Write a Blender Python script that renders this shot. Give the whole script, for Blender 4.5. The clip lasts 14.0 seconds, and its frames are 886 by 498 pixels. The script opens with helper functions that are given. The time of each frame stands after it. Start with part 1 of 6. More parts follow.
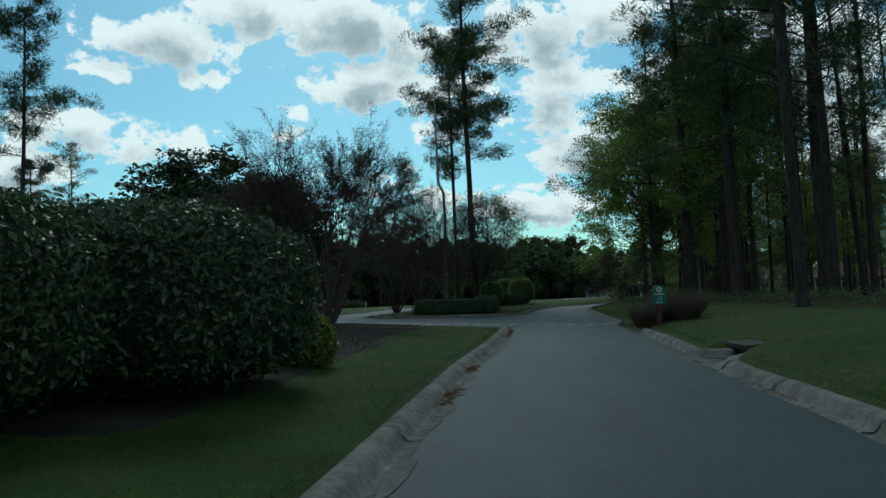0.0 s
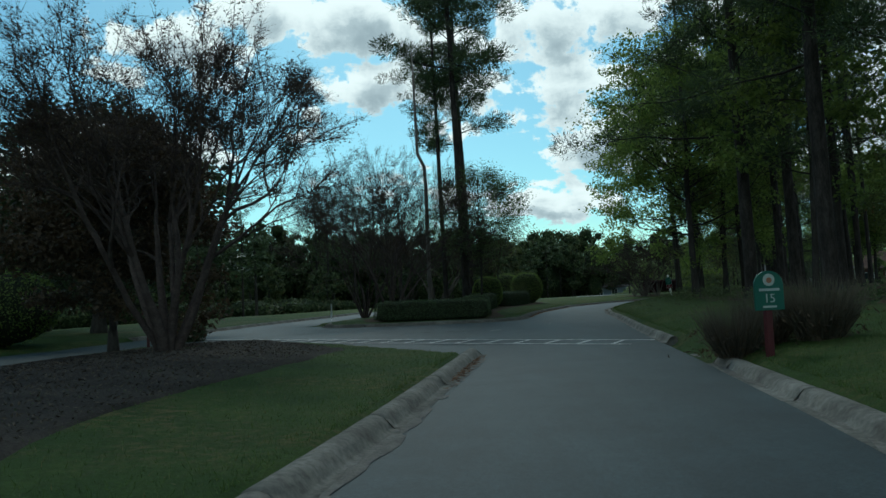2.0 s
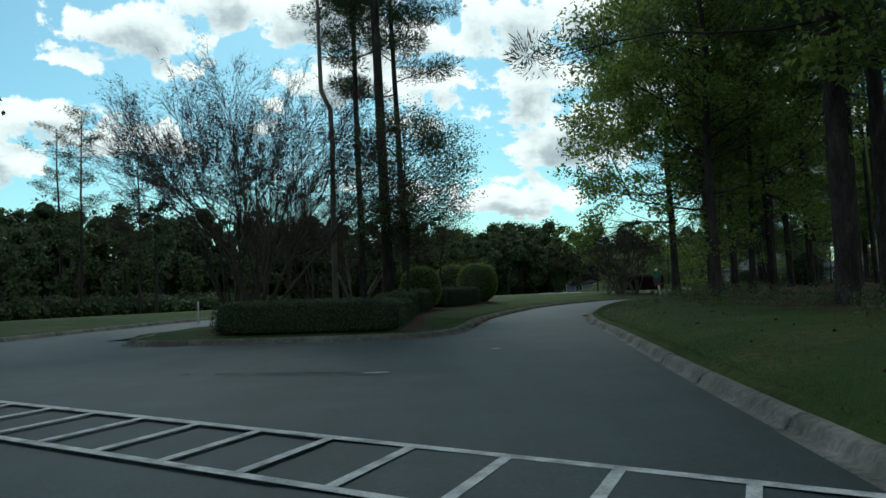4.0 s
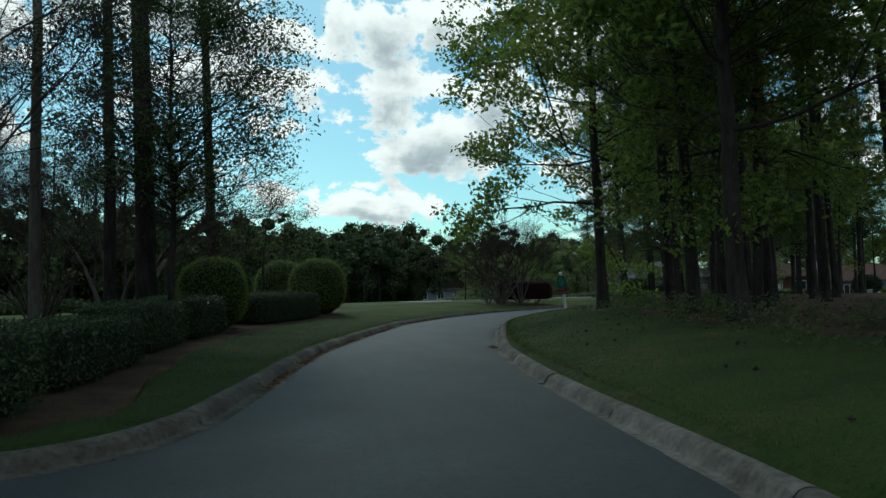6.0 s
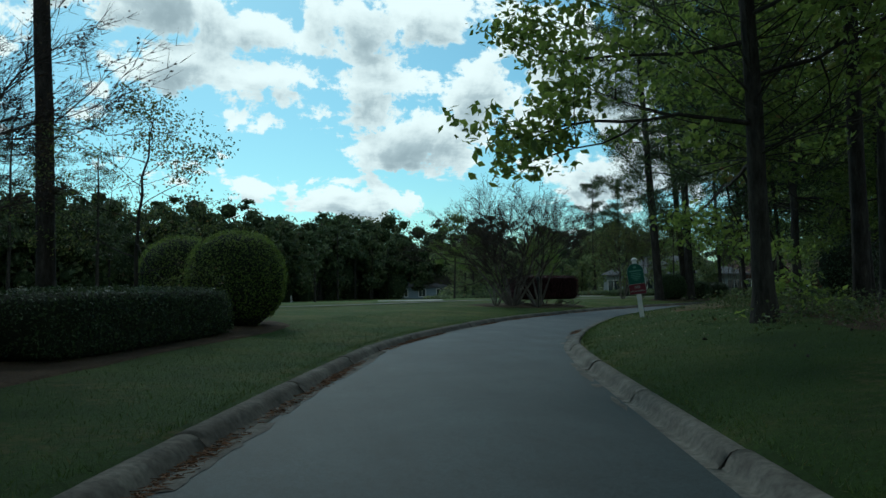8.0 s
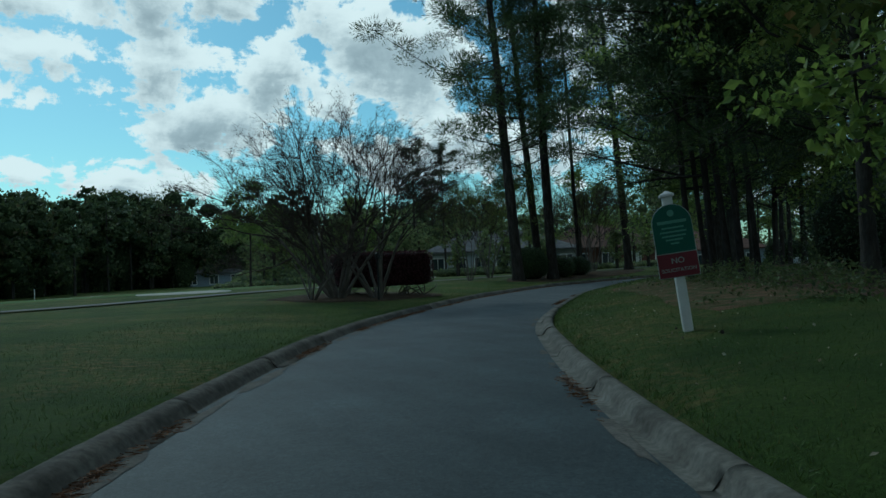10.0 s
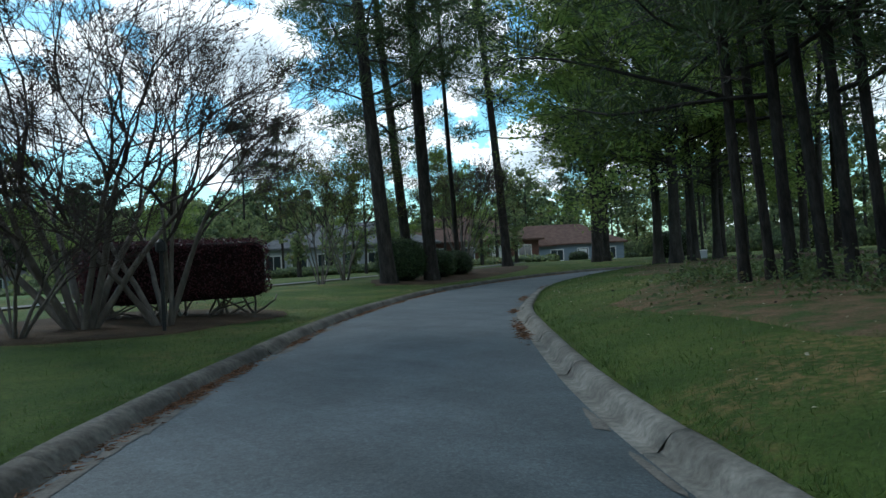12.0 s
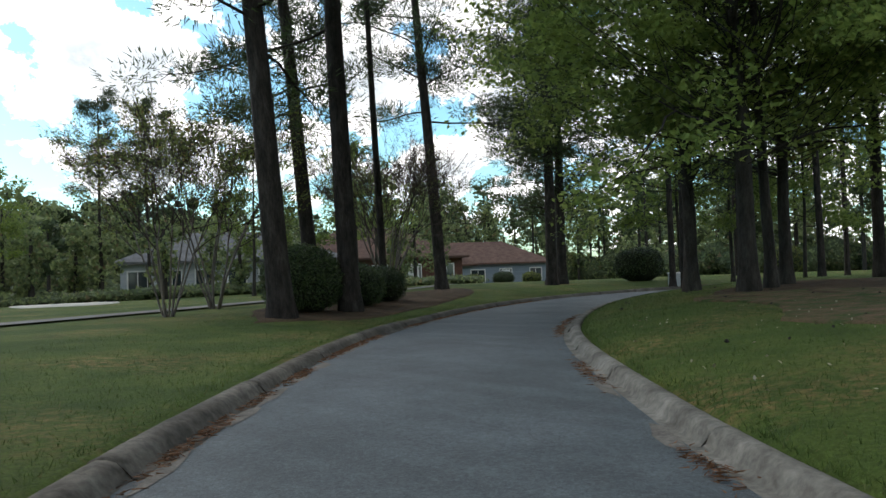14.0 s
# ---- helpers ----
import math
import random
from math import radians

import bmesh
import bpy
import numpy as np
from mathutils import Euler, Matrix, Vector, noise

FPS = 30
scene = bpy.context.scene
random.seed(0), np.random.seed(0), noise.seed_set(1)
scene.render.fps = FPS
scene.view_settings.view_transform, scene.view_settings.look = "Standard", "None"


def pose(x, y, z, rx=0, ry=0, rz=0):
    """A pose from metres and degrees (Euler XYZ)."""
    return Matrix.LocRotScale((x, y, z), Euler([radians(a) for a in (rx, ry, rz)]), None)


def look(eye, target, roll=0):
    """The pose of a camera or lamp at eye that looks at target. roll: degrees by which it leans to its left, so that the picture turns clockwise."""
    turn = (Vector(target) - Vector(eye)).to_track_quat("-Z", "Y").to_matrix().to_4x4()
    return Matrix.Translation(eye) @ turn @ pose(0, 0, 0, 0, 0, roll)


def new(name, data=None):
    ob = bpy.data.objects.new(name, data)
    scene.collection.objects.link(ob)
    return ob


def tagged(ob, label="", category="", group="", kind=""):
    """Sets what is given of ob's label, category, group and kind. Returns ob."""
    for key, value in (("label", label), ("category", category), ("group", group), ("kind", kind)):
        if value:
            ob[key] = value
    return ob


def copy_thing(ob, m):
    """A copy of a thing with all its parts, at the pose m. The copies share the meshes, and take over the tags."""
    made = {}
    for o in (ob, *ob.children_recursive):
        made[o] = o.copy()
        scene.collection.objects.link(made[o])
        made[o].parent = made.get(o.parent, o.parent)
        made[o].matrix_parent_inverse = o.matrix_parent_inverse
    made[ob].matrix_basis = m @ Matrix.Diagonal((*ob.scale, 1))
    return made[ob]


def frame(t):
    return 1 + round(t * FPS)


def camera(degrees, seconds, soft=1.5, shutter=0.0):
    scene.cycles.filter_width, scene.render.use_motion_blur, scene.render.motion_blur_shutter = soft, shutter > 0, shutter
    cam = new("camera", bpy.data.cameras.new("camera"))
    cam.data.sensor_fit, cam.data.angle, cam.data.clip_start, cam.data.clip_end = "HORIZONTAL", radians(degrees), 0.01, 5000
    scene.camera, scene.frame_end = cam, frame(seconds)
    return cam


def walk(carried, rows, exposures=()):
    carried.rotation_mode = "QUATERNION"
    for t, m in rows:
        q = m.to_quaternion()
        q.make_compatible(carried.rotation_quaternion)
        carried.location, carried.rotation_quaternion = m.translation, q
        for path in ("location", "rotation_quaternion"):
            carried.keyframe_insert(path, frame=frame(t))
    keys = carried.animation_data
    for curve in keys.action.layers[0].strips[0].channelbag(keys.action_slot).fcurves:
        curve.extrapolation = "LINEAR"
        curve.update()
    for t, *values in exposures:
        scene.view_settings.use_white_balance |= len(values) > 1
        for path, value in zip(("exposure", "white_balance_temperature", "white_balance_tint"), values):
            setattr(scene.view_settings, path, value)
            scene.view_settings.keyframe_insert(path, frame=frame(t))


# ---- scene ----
# ---------------------------------------------------------------- camera
cam = camera(59.0, 14.0, soft=1.5)
PATH = [
    (0, (0.000, 0.000, 1.263), (0.000, 9.982, 1.856), -1.59),
    (0.5, (0.444, 2.897, 1.256), (0.387, 12.883, 1.796), 0.67),
    (1, (0.972, 5.764, 1.254), (0.776, 15.735, 1.993), -0.71),
    (1.5, (1.431, 8.687, 1.251), (1.217, 18.658, 1.975), -1.34),
    (2, (1.929, 11.736, 1.247), (1.744, 21.717, 1.829), -2.40),
    (2.2, (2.125, 12.986, 1.245), (1.925, 22.967, 1.828), -2.20),
    (4.3, (4.023, 27.549, 1.246), (4.529, 37.524, 1.735), -1.91),
    (4.5, (4.197, 28.955, 1.243), (4.984, 38.899, 1.943), -2.71),
    (5, (4.621, 32.361, 1.240), (6.160, 42.180, 2.341), -4.30),
    (5.5, (5.027, 35.704, 1.244), (6.849, 45.504, 2.041), -2.57),
    (6, (5.474, 39.220, 1.251), (7.556, 48.987, 1.784), -0.82),
    (6.5, (6.036, 42.740, 1.257), (8.421, 52.441, 1.711), 0.47),
    (7, (6.608, 46.246, 1.251), (8.708, 56.011, 1.729), -0.14),
    (7.2, (6.776, 47.449, 1.244), (8.725, 57.246, 1.708), 0.30),
    (9.3, (9.809, 61.873, 1.247), (13.607, 71.113, 1.671), -2.29),
    (9.5, (10.243, 63.160, 1.252), (14.256, 72.313, 1.609), -2.23),
    (10, (11.389, 66.242, 1.257), (16.091, 75.066, 1.458), -2.19),
    (10.5, (12.448, 68.996, 1.262), (17.894, 77.382, 1.388), -2.98),
    (11, (13.719, 71.595, 1.256), (19.611, 79.674, 1.350), -2.56),
    (11.5, (15.090, 74.070, 1.257), (21.182, 81.997, 1.477), -2.57),
    (12, (16.591, 76.485, 1.238), (23.019, 84.146, 1.323), -2.81),
    (12.5, (18.066, 78.817, 1.229), (24.799, 86.210, 1.283), -1.93),
    (13, (19.731, 81.148, 1.229), (26.833, 88.188, 1.309), -1.05),
    (13.5, (21.580, 83.563, 1.228), (29.077, 90.180, 1.310), -1.08),
    (14, (23.602, 85.948, 1.225), (30.955, 92.720, 1.511), -1.86),
]
walk(cam, [(t, look(eye, target, roll)) for t, eye, target, roll in PATH],
     exposures=[(0, -0.25, 5650, -3), (1.0, -0.22, 5680, -3), (2.2, -0.08, 5720, -3), (4.5, 0.06, 5980, 1), (5.0, -0.18, 5900, 1), (5.5, -0.16, 5900, 1), (6.5, 0.1, 6180, 2), (7.0, 0.16, 5820, 0), (9.3, -0.5, 5580, -5), (10.0, -0.34, 5420, -6),
                (10.5, 0.03, 5380, -5), (11.1, 0.6, 5380, -3), (11.5, 0.9, 5480, 2), (12.0, 0.78, 5720, 7), (12.5, 1.15, 6500, 15), (13.0, 0.9, 6550, 16), (13.5, 0.78, 6450, 15), (14, 1.0, 6550, 16)])

# ---------------------------------------------------------------- sky and sun
SUN_AZ, SUN_EL = radians(-6), radians(40)      # azimuth to the right of +y


def make_world():
    w = bpy.data.worlds.new("sky")
    scene.world = w
    w.use_nodes = True
    nt = w.node_tree
    nt.nodes.clear()
    N, K = nt.nodes.new, nt.links.new

    def math_node(op, a, b=None, clamp=False):
        n = N("ShaderNodeMath")
        n.operation, n.use_clamp = op, clamp
        for i, v in enumerate((a, b)):
            if v is None:
                continue
            if isinstance(v, (int, float)):
                n.inputs[i].default_value = v
            else:
                K(v, n.inputs[i])
        return n.outputs[0]

    sky = N("ShaderNodeTexSky")
    sky.sky_type = "NISHITA"
    sky.sun_disc = False
    sky.sun_elevation, sky.sun_rotation = SUN_EL, SUN_AZ
    sky.air_density, sky.dust_density, sky.ozone_density = 1.0, 0.6, 1.6
    bluer = N("ShaderNodeMix")
    bluer.data_type, bluer.blend_type = "RGBA", "MULTIPLY"
    bluer.inputs[0].default_value = 1.0
    K(sky.outputs[0], bluer.inputs[6])
    bluer.inputs[7].default_value = (0.066, 0.098, 0.093, 1)

    tc = N("ShaderNodeTexCoord")
    sep = N("ShaderNodeSeparateXYZ")
    K(tc.outputs["Generated"], sep.inputs[0])
    X, Y, Z = sep.outputs
    az = math_node("ARCTAN2", X, Y)
    el = math_node("ARCSINE", Z)
    def billows(direction, terms=3):
        """Cloud detail at a direction: a flat layer stretched by 1 / elevation, and finer puffs."""
        parts = N("ShaderNodeSeparateXYZ")
        K(direction, parts.inputs[0])
        zz = math_node("ADD", math_node("MAXIMUM", parts.outputs[2], 0.0), 0.16)
        flat = N("ShaderNodeCombineXYZ")
        K(math_node("DIVIDE", parts.outputs[0], zz), flat.inputs[0])
        K(math_node("DIVIDE", parts.outputs[1], zz), flat.inputs[1])
        made = None
        for vec, scale, rough, weight in ((flat.outputs[0], 3.1, 0.6, 0.9), (direction, 11.0, 0.62, 1.25), (direction, 34.0, 0.62, 0.5))[:terms]:
            n = N("ShaderNodeTexNoise")
            n.inputs["Scale"].default_value, n.inputs["Detail"].default_value = scale, 7
            n.inputs["Roughness"].default_value, n.inputs["Distortion"].default_value = rough, 0.25
            K(vec, n.inputs["Vector"])
            term = math_node("MULTIPLY", math_node("SUBTRACT", n.outputs[0], 0.5), weight)
            made = term if made is None else math_node("ADD", made, term)
        return made

    # the cloud masses: azimuth, elevation, half widths, weight (degrees)
    before = ((-19.8, 18.1, 4.4, 1.9, 0.42), (-16.9, 15.4, 1.9, 0.8, 0.3), (-25.7, 16.1, 2.1, 1.3, 0.22), (-6.0, 14.8, 4.3, 2.1, 0.42), (-9.6, 13.9, 2.0, 1.1, 0.3),
              (-14.5, 20.2, 4.0, 1.9, 0.36), (-6.4, 19.4, 5.6, 2.2, 0.46), (-25.0, 11.8, 3.4, 1.4, 0.4), (-19.2, 11.0, 4.8, 1.4, 0.42), (-28.3, 8.5, 3.0, 1.3, 0.4),
              (-11.8, 16.8, 1.2, 0.6, 0.28), (-22.7, 15.3, 1.2, 0.6, 0.28), (0, 34, 24, 7, 0.34))
    ahead = ((7.6, 18.6, 4.6, 2.8, 0.42), (7.2, 13.6, 3.8, 2.4, 0.4), (8.6, 9.6, 2.0, 1.3, 0.34), (5.6, 6.4, 6.2, 1.3, 0.42), (-0.8, 18.3, 5.0, 1.8, 0.34), (2.4, 14.6, 4.2, 1.5, 0.36),
             (-0.7, 11.7, 3.8, 0.9, 0.34), (11.4, 10.8, 4.4, 2.6, 0.42), (16.6, 14.3, 3.6, 2.2, 0.42), (12.6, 18.6, 5.0, 2.0, 0.38), (19.5, 17.6, 4.0, 2.4, 0.34), (20.5, 12.0, 2.6, 1.4, 0.36),
             (0.9, 7.2, 4.8, 1.2, 0.36))
    later = ((46.4, 7.2, 4.0, 3.0, 0.4), (41.4, 15.8, 7.0, 3.6, 0.42), (36, 9.5, 5.0, 2.6, 0.4), (25.5, 15.5, 6.5, 3.6, 0.4), (27.5, 8.5, 6.5, 3.2, 0.42), (33, 20, 9, 6, 0.3), (60, 18, 20, 14, 0.4))

    def masses(azimuth, elevation):
        made = None
        for a, e, wa, we, g in before + ahead + later:
            da = math_node("DIVIDE", math_node("SUBTRACT", azimuth, radians(a)), radians(wa * 1.1))
            de = math_node("DIVIDE", math_node("SUBTRACT", elevation, radians(e)), radians(we * 1.15))
            q = math_node("ADD", math_node("MULTIPLY", da, da), math_node("MULTIPLY", de, de))
            blob = math_node("MULTIPLY", math_node("EXPONENT", math_node("MULTIPLY", q, -0.8)), g * 1.15)
            made = blob if made is None else math_node("MAXIMUM", made, blob)
        return made

    # outside the part in view the same broken cloud goes on
    beyond = N("ShaderNodeMapRange")
    beyond.inputs[1].default_value, beyond.inputs[2].default_value = radians(40), radians(75)
    beyond.inputs[3].default_value, beyond.inputs[4].default_value = 0.0, 0.26
    K(math_node("ABSOLUTE", az), beyond.inputs[0])
    higher = N("ShaderNodeVectorMath")
    higher.operation = "ADD"
    K(tc.outputs["Generated"], higher.inputs[0])
    higher.inputs[1].default_value = (0.0, 0.0, 0.022)
    dens = math_node("ADD", math_node("MAXIMUM", masses(az, el), beyond.outputs[0]), billows(tc.outputs["Generated"]))
    over = math_node("ADD", math_node("MAXIMUM", masses(az, math_node("ADD", el, radians(1.3))), beyond.outputs[0]), math_node("MULTIPLY", billows(higher.outputs[0], 2), 0.6))
    cover = N("ShaderNodeMapRange")
    cover.interpolation_type = "SMOOTHSTEP"
    cover.inputs[1].default_value, cover.inputs[2].default_value = 0.225, 0.33
    K(dens, cover.inputs[0])
    # tops and rims are sunlit, and grey lies where more cloud stands above
    shaded = N("ShaderNodeMapRange")
    shaded.interpolation_type = "SMOOTHSTEP"
    shaded.inputs[1].default_value, shaded.inputs[2].default_value = 0.2, 0.6
    K(over, shaded.inputs[0])
    thick = N("ShaderNodeMapRange")
    thick.inputs[1].default_value, thick.inputs[2].default_value = 0.2, 0.5
    K(dens, thick.inputs[0])
    grey = math_node("MULTIPLY", shaded.outputs[0], math_node("ADD", math_node("MULTIPLY", thick.outputs[0], 0.7), 0.3), clamp=True)
    shade = N("ShaderNodeValToRGB")
    r = shade.color_ramp
    r.elements[0].position, r.elements[0].color = 0.0, (1.02, 1.04, 0.99, 1)
    r.elements[1].position, r.elements[1].color = 1.0, (0.40, 0.46, 0.48, 1)
    for p, c in ((0.3, (0.80, 0.84, 0.82, 1)), (0.62, (0.54, 0.60, 0.61, 1))):
        k = r.elements.new(p)
        k.color = c
    K(grey, shade.inputs[0])
    mix = N("ShaderNodeMix")
    mix.data_type = "RGBA"
    K(cover.outputs[0], mix.inputs[0])
    K(bluer.outputs[2], mix.inputs[6])
    K(shade.outputs[0], mix.inputs[7])
    bg = N("ShaderNodeBackground")
    bg.inputs[1].default_value = 1.0
    K(mix.outputs[2], bg.inputs[0])
    out = N("ShaderNodeOutputWorld")
    K(bg.outputs[0], out.inputs[0])


make_world()
sun = new("sun", bpy.data.lights.new("sun", "SUN"))
sun.data.energy, sun.data.angle, sun.data.color = 0.8, radians(14), (1.0, 0.95, 0.86)
sun.matrix_world = look((0, 0, 60), (-math.sin(SUN_AZ) * 40, -math.cos(SUN_AZ) * 40, 60 - 40 * math.tan(SUN_EL)))


# ---------------------------------------------------------------- materials
def base_mat(name):
    m = bpy.data.materials.new(name)
    m.use_nodes = True
    nt = m.node_tree
    bsdf = nt.nodes["Principled BSDF"]
    return m, nt, bsdf


def ramp_node(nt, stops):
    r = nt.nodes.new("ShaderNodeValToRGB")
    e = r.color_ramp.elements
    e[0].position, e[0].color = stops[0][0], (*stops[0][1], 1)
    e[1].position, e[1].color = stops[-1][0], (*stops[-1][1], 1)
    for p, c in stops[1:-1]:
        e.new(p).color = (*c, 1)
    return r


def noise_node(nt, scale, detail=6, rough=0.6, vec=None):
    n = nt.nodes.new("ShaderNodeTexNoise")
    n.inputs["Scale"].default_value, n.inputs["Detail"].default_value, n.inputs["Roughness"].default_value = scale, detail, rough
    if vec is not None:
        nt.links.new(vec, n.inputs["Vector"])
    return n


def surface(name, coarse, fine, rough=0.85, bump=0.3, bump_scale=None, dist=0.02, metallic=0.0, stretch=(1, 1, 1), extra=None):
    """Two scales of colour: coarse = (scale, stops), fine = (scale, low, high) multiplied in."""
    m, nt, b = base_mat(name)
    L = nt.links.new
    tc = nt.nodes.new("ShaderNodeTexCoord")
    mp = nt.nodes.new("ShaderNodeMapping")
    mp.inputs["Scale"].default_value = stretch
    L(tc.outputs["Object"], mp.inputs[0])
    n1 = noise_node(nt, coarse[0], 5, 0.6, mp.outputs[0])
    r1 = ramp_node(nt, coarse[1])
    L(n1.outputs[0], r1.inputs[0])
    n2 = noise_node(nt, fine[0], 6, 0.65, mp.outputs[0])
    r2 = ramp_node(nt, [(0.3, (fine[1],) * 3), (0.7, (fine[2],) * 3)])
    L(n2.outputs[0], r2.inputs[0])
    mul = nt.nodes.new("ShaderNodeMix")
    mul.data_type, mul.blend_type = "RGBA", "MULTIPLY"
    mul.inputs[0].default_value = 1
    L(r1.outputs[0], mul.inputs[6])
    L(r2.outputs[0], mul.inputs[7])
    col = mul.outputs[2]
    if extra:
        col = extra(nt, col, tc, mp)
    L(col, b.inputs["Base Color"])
    b.inputs["Roughness"].default_value = rough
    b.inputs["Metallic"].default_value = metallic
    b.inputs["Specular IOR Level"].default_value = 0.12 if rough >= 0.9 else 0.3
    if bump:
        n3 = noise_node(nt, bump_scale or fine[0], 5, 0.6, mp.outputs[0])
        bp = nt.nodes.new("ShaderNodeBump")
        bp.inputs["Strength"].default_value, bp.inputs["Distance"].default_value = bump, dist
        L(n3.outputs[0], bp.inputs["Height"])
        L(bp.outputs[0], b.inputs["Normal"])
    return m


def leaf_mat(name, dark, light, through_light=0.35, rough=0.55, warm=None):
    """Leaves: each leaf its own tone, light shines through."""
    m, nt, b = base_mat(name)
    L = nt.links.new
    geo = nt.nodes.new("ShaderNodeNewGeometry")
    stops = [(0.0, dark), (0.75, light)]
    if warm:
        stops += [(0.9, light), (1.0, warm)]
    r = ramp_node(nt, stops)
    L(geo.outputs["Random Per Island"], r.inputs[0])
    oi = nt.nodes.new("ShaderNodeObjectInfo")
    tone = ramp_node(nt, [(0.0, (0.78, 0.78, 0.78)), (1.0, (1.15, 1.15, 1.05))])
    L(oi.outputs["Random"], tone.inputs[0])
    mul = nt.nodes.new("ShaderNodeMix")
    mul.data_type, mul.blend_type = "RGBA", "MULTIPLY"
    mul.inputs[0].default_value = 1
    L(r.outputs[0], mul.inputs[6])
    L(tone.outputs[0], mul.inputs[7])
    L(mul.outputs[2], b.inputs["Base Color"])
    b.inputs["Roughness"].default_value = rough
    b.inputs["Specular IOR Level"].default_value = 0.35
    tr = nt.nodes.new("ShaderNodeBsdfTranslucent")
    L(mul.outputs[2], tr.inputs[0])
    mx = nt.nodes.new("ShaderNodeMixShader")
    mx.inputs[0].default_value = through_light
    L(b.outputs[0], mx.inputs[1])
    L(tr.outputs[0], mx.inputs[2])
    L(mx.outputs[0], nt.nodes["Material Output"].inputs[0])
    return m


def paint(name, color, rough=0.5, wear=0.15):
    c = Vector(color)
    return surface(name, (3, [(0.3, tuple(c * (1 - wear))), (0.7, tuple(c))]), (60, 0.85, 1.0), rough=rough, bump=0.08, dist=0.002)


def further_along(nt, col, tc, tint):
    """Past the bend the turf is drier and the asphalt paler; the tint also stands in for brighter light there."""
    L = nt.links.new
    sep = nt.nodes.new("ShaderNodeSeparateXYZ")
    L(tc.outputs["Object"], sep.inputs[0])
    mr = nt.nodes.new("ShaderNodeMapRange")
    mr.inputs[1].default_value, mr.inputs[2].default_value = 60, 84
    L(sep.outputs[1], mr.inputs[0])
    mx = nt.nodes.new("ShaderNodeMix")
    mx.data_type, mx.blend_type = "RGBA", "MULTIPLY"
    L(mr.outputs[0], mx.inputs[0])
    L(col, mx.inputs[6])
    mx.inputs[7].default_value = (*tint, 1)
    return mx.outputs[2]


def lawn_extra(nt, col, tc, mp):
    L = nt.links.new
    n = noise_node(nt, 0.35, 4, 0.6, tc.outputs["Object"])
    rm = ramp_node(nt, [(0.47, (0, 0, 0)), (0.65, (0.9, 0.9, 0.9))])
    L(n.outputs[0], rm.inputs[0])
    n2 = noise_node(nt, 7, 5, 0.75, tc.outputs["Object"])
    rm2 = ramp_node(nt, [(0.45, (0, 0, 0)), (0.7, (1, 1, 1))])
    L(n2.outputs[0], rm2.inputs[0])
    both = nt.nodes.new("ShaderNodeMath")
    both.operation = "MULTIPLY"
    L(rm.outputs[0], both.inputs[0])
    L(rm2.outputs[0], both.inputs[1])
    mx = nt.nodes.new("ShaderNodeMix")
    mx.data_type = "RGBA"
    L(both.outputs[0], mx.inputs[0])
    L(col, mx.inputs[6])
    mx.inputs[7].default_value = (0.15, 0.11, 0.048, 1)
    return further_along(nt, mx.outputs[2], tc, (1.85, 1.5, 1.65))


def asphalt_extra(nt, col, tc, mp):
    L = nt.links.new
    v = nt.nodes.new("ShaderNodeTexVoronoi")
    v.inputs["Scale"].default_value = 85
    L(tc.outputs["Object"], v.inputs["Vector"])
    r = ramp_node(nt, [(0.0, (0.75, 0.75, 0.75)), (0.5, (1.0, 1.0, 1.0)), (1.0, (1.7, 1.65, 1.6))])
    L(v.outputs["Color"], r.inputs[0])
    mx = nt.nodes.new("ShaderNodeMix")
    mx.data_type, mx.blend_type = "RGBA", "MULTIPLY"
    mx.inputs[0].default_value = 0.9
    L(col, mx.inputs[6])
    L(r.outputs[0], mx.inputs[7])
    col = mx.outputs[2]
    along = nt.nodes.new("ShaderNodeMapping")
    along.inputs["Scale"].default_value = (1.6, 0.16, 1)
    L(tc.outputs["Object"], along.inputs[0])
    stones = nt.nodes.new("ShaderNodeTexVoronoi")
    stones.inputs["Scale"].default_value = 34
    L(tc.outputs["Object"], stones.inputs["Vector"])
    for source, lo, hi, a, b in ((noise_node(nt, 0.9, 9, 0.72, tc.outputs["Object"]).outputs[0], 0.32, 0.68, 0.74, 1.24), (noise_node(nt, 1.0, 5, 0.6, along.outputs[0]).outputs[0], 0.35, 0.65, 0.84, 1.14), (stones.outputs["Distance"], 0.04, 0.22, 1.55, 0.95)):
        r = ramp_node(nt, [(lo, (a, a, a)), (hi, (b, b, b))])
        L(source, r.inputs[0])
        mx = nt.nodes.new("ShaderNodeMix")
        mx.data_type, mx.blend_type = "RGBA", "MULTIPLY"
        mx.inputs[0].default_value = 1.0
        L(col, mx.inputs[6])
        L(r.outputs[0], mx.inputs[7])
        col = mx.outputs[2]
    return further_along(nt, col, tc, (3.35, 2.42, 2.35))


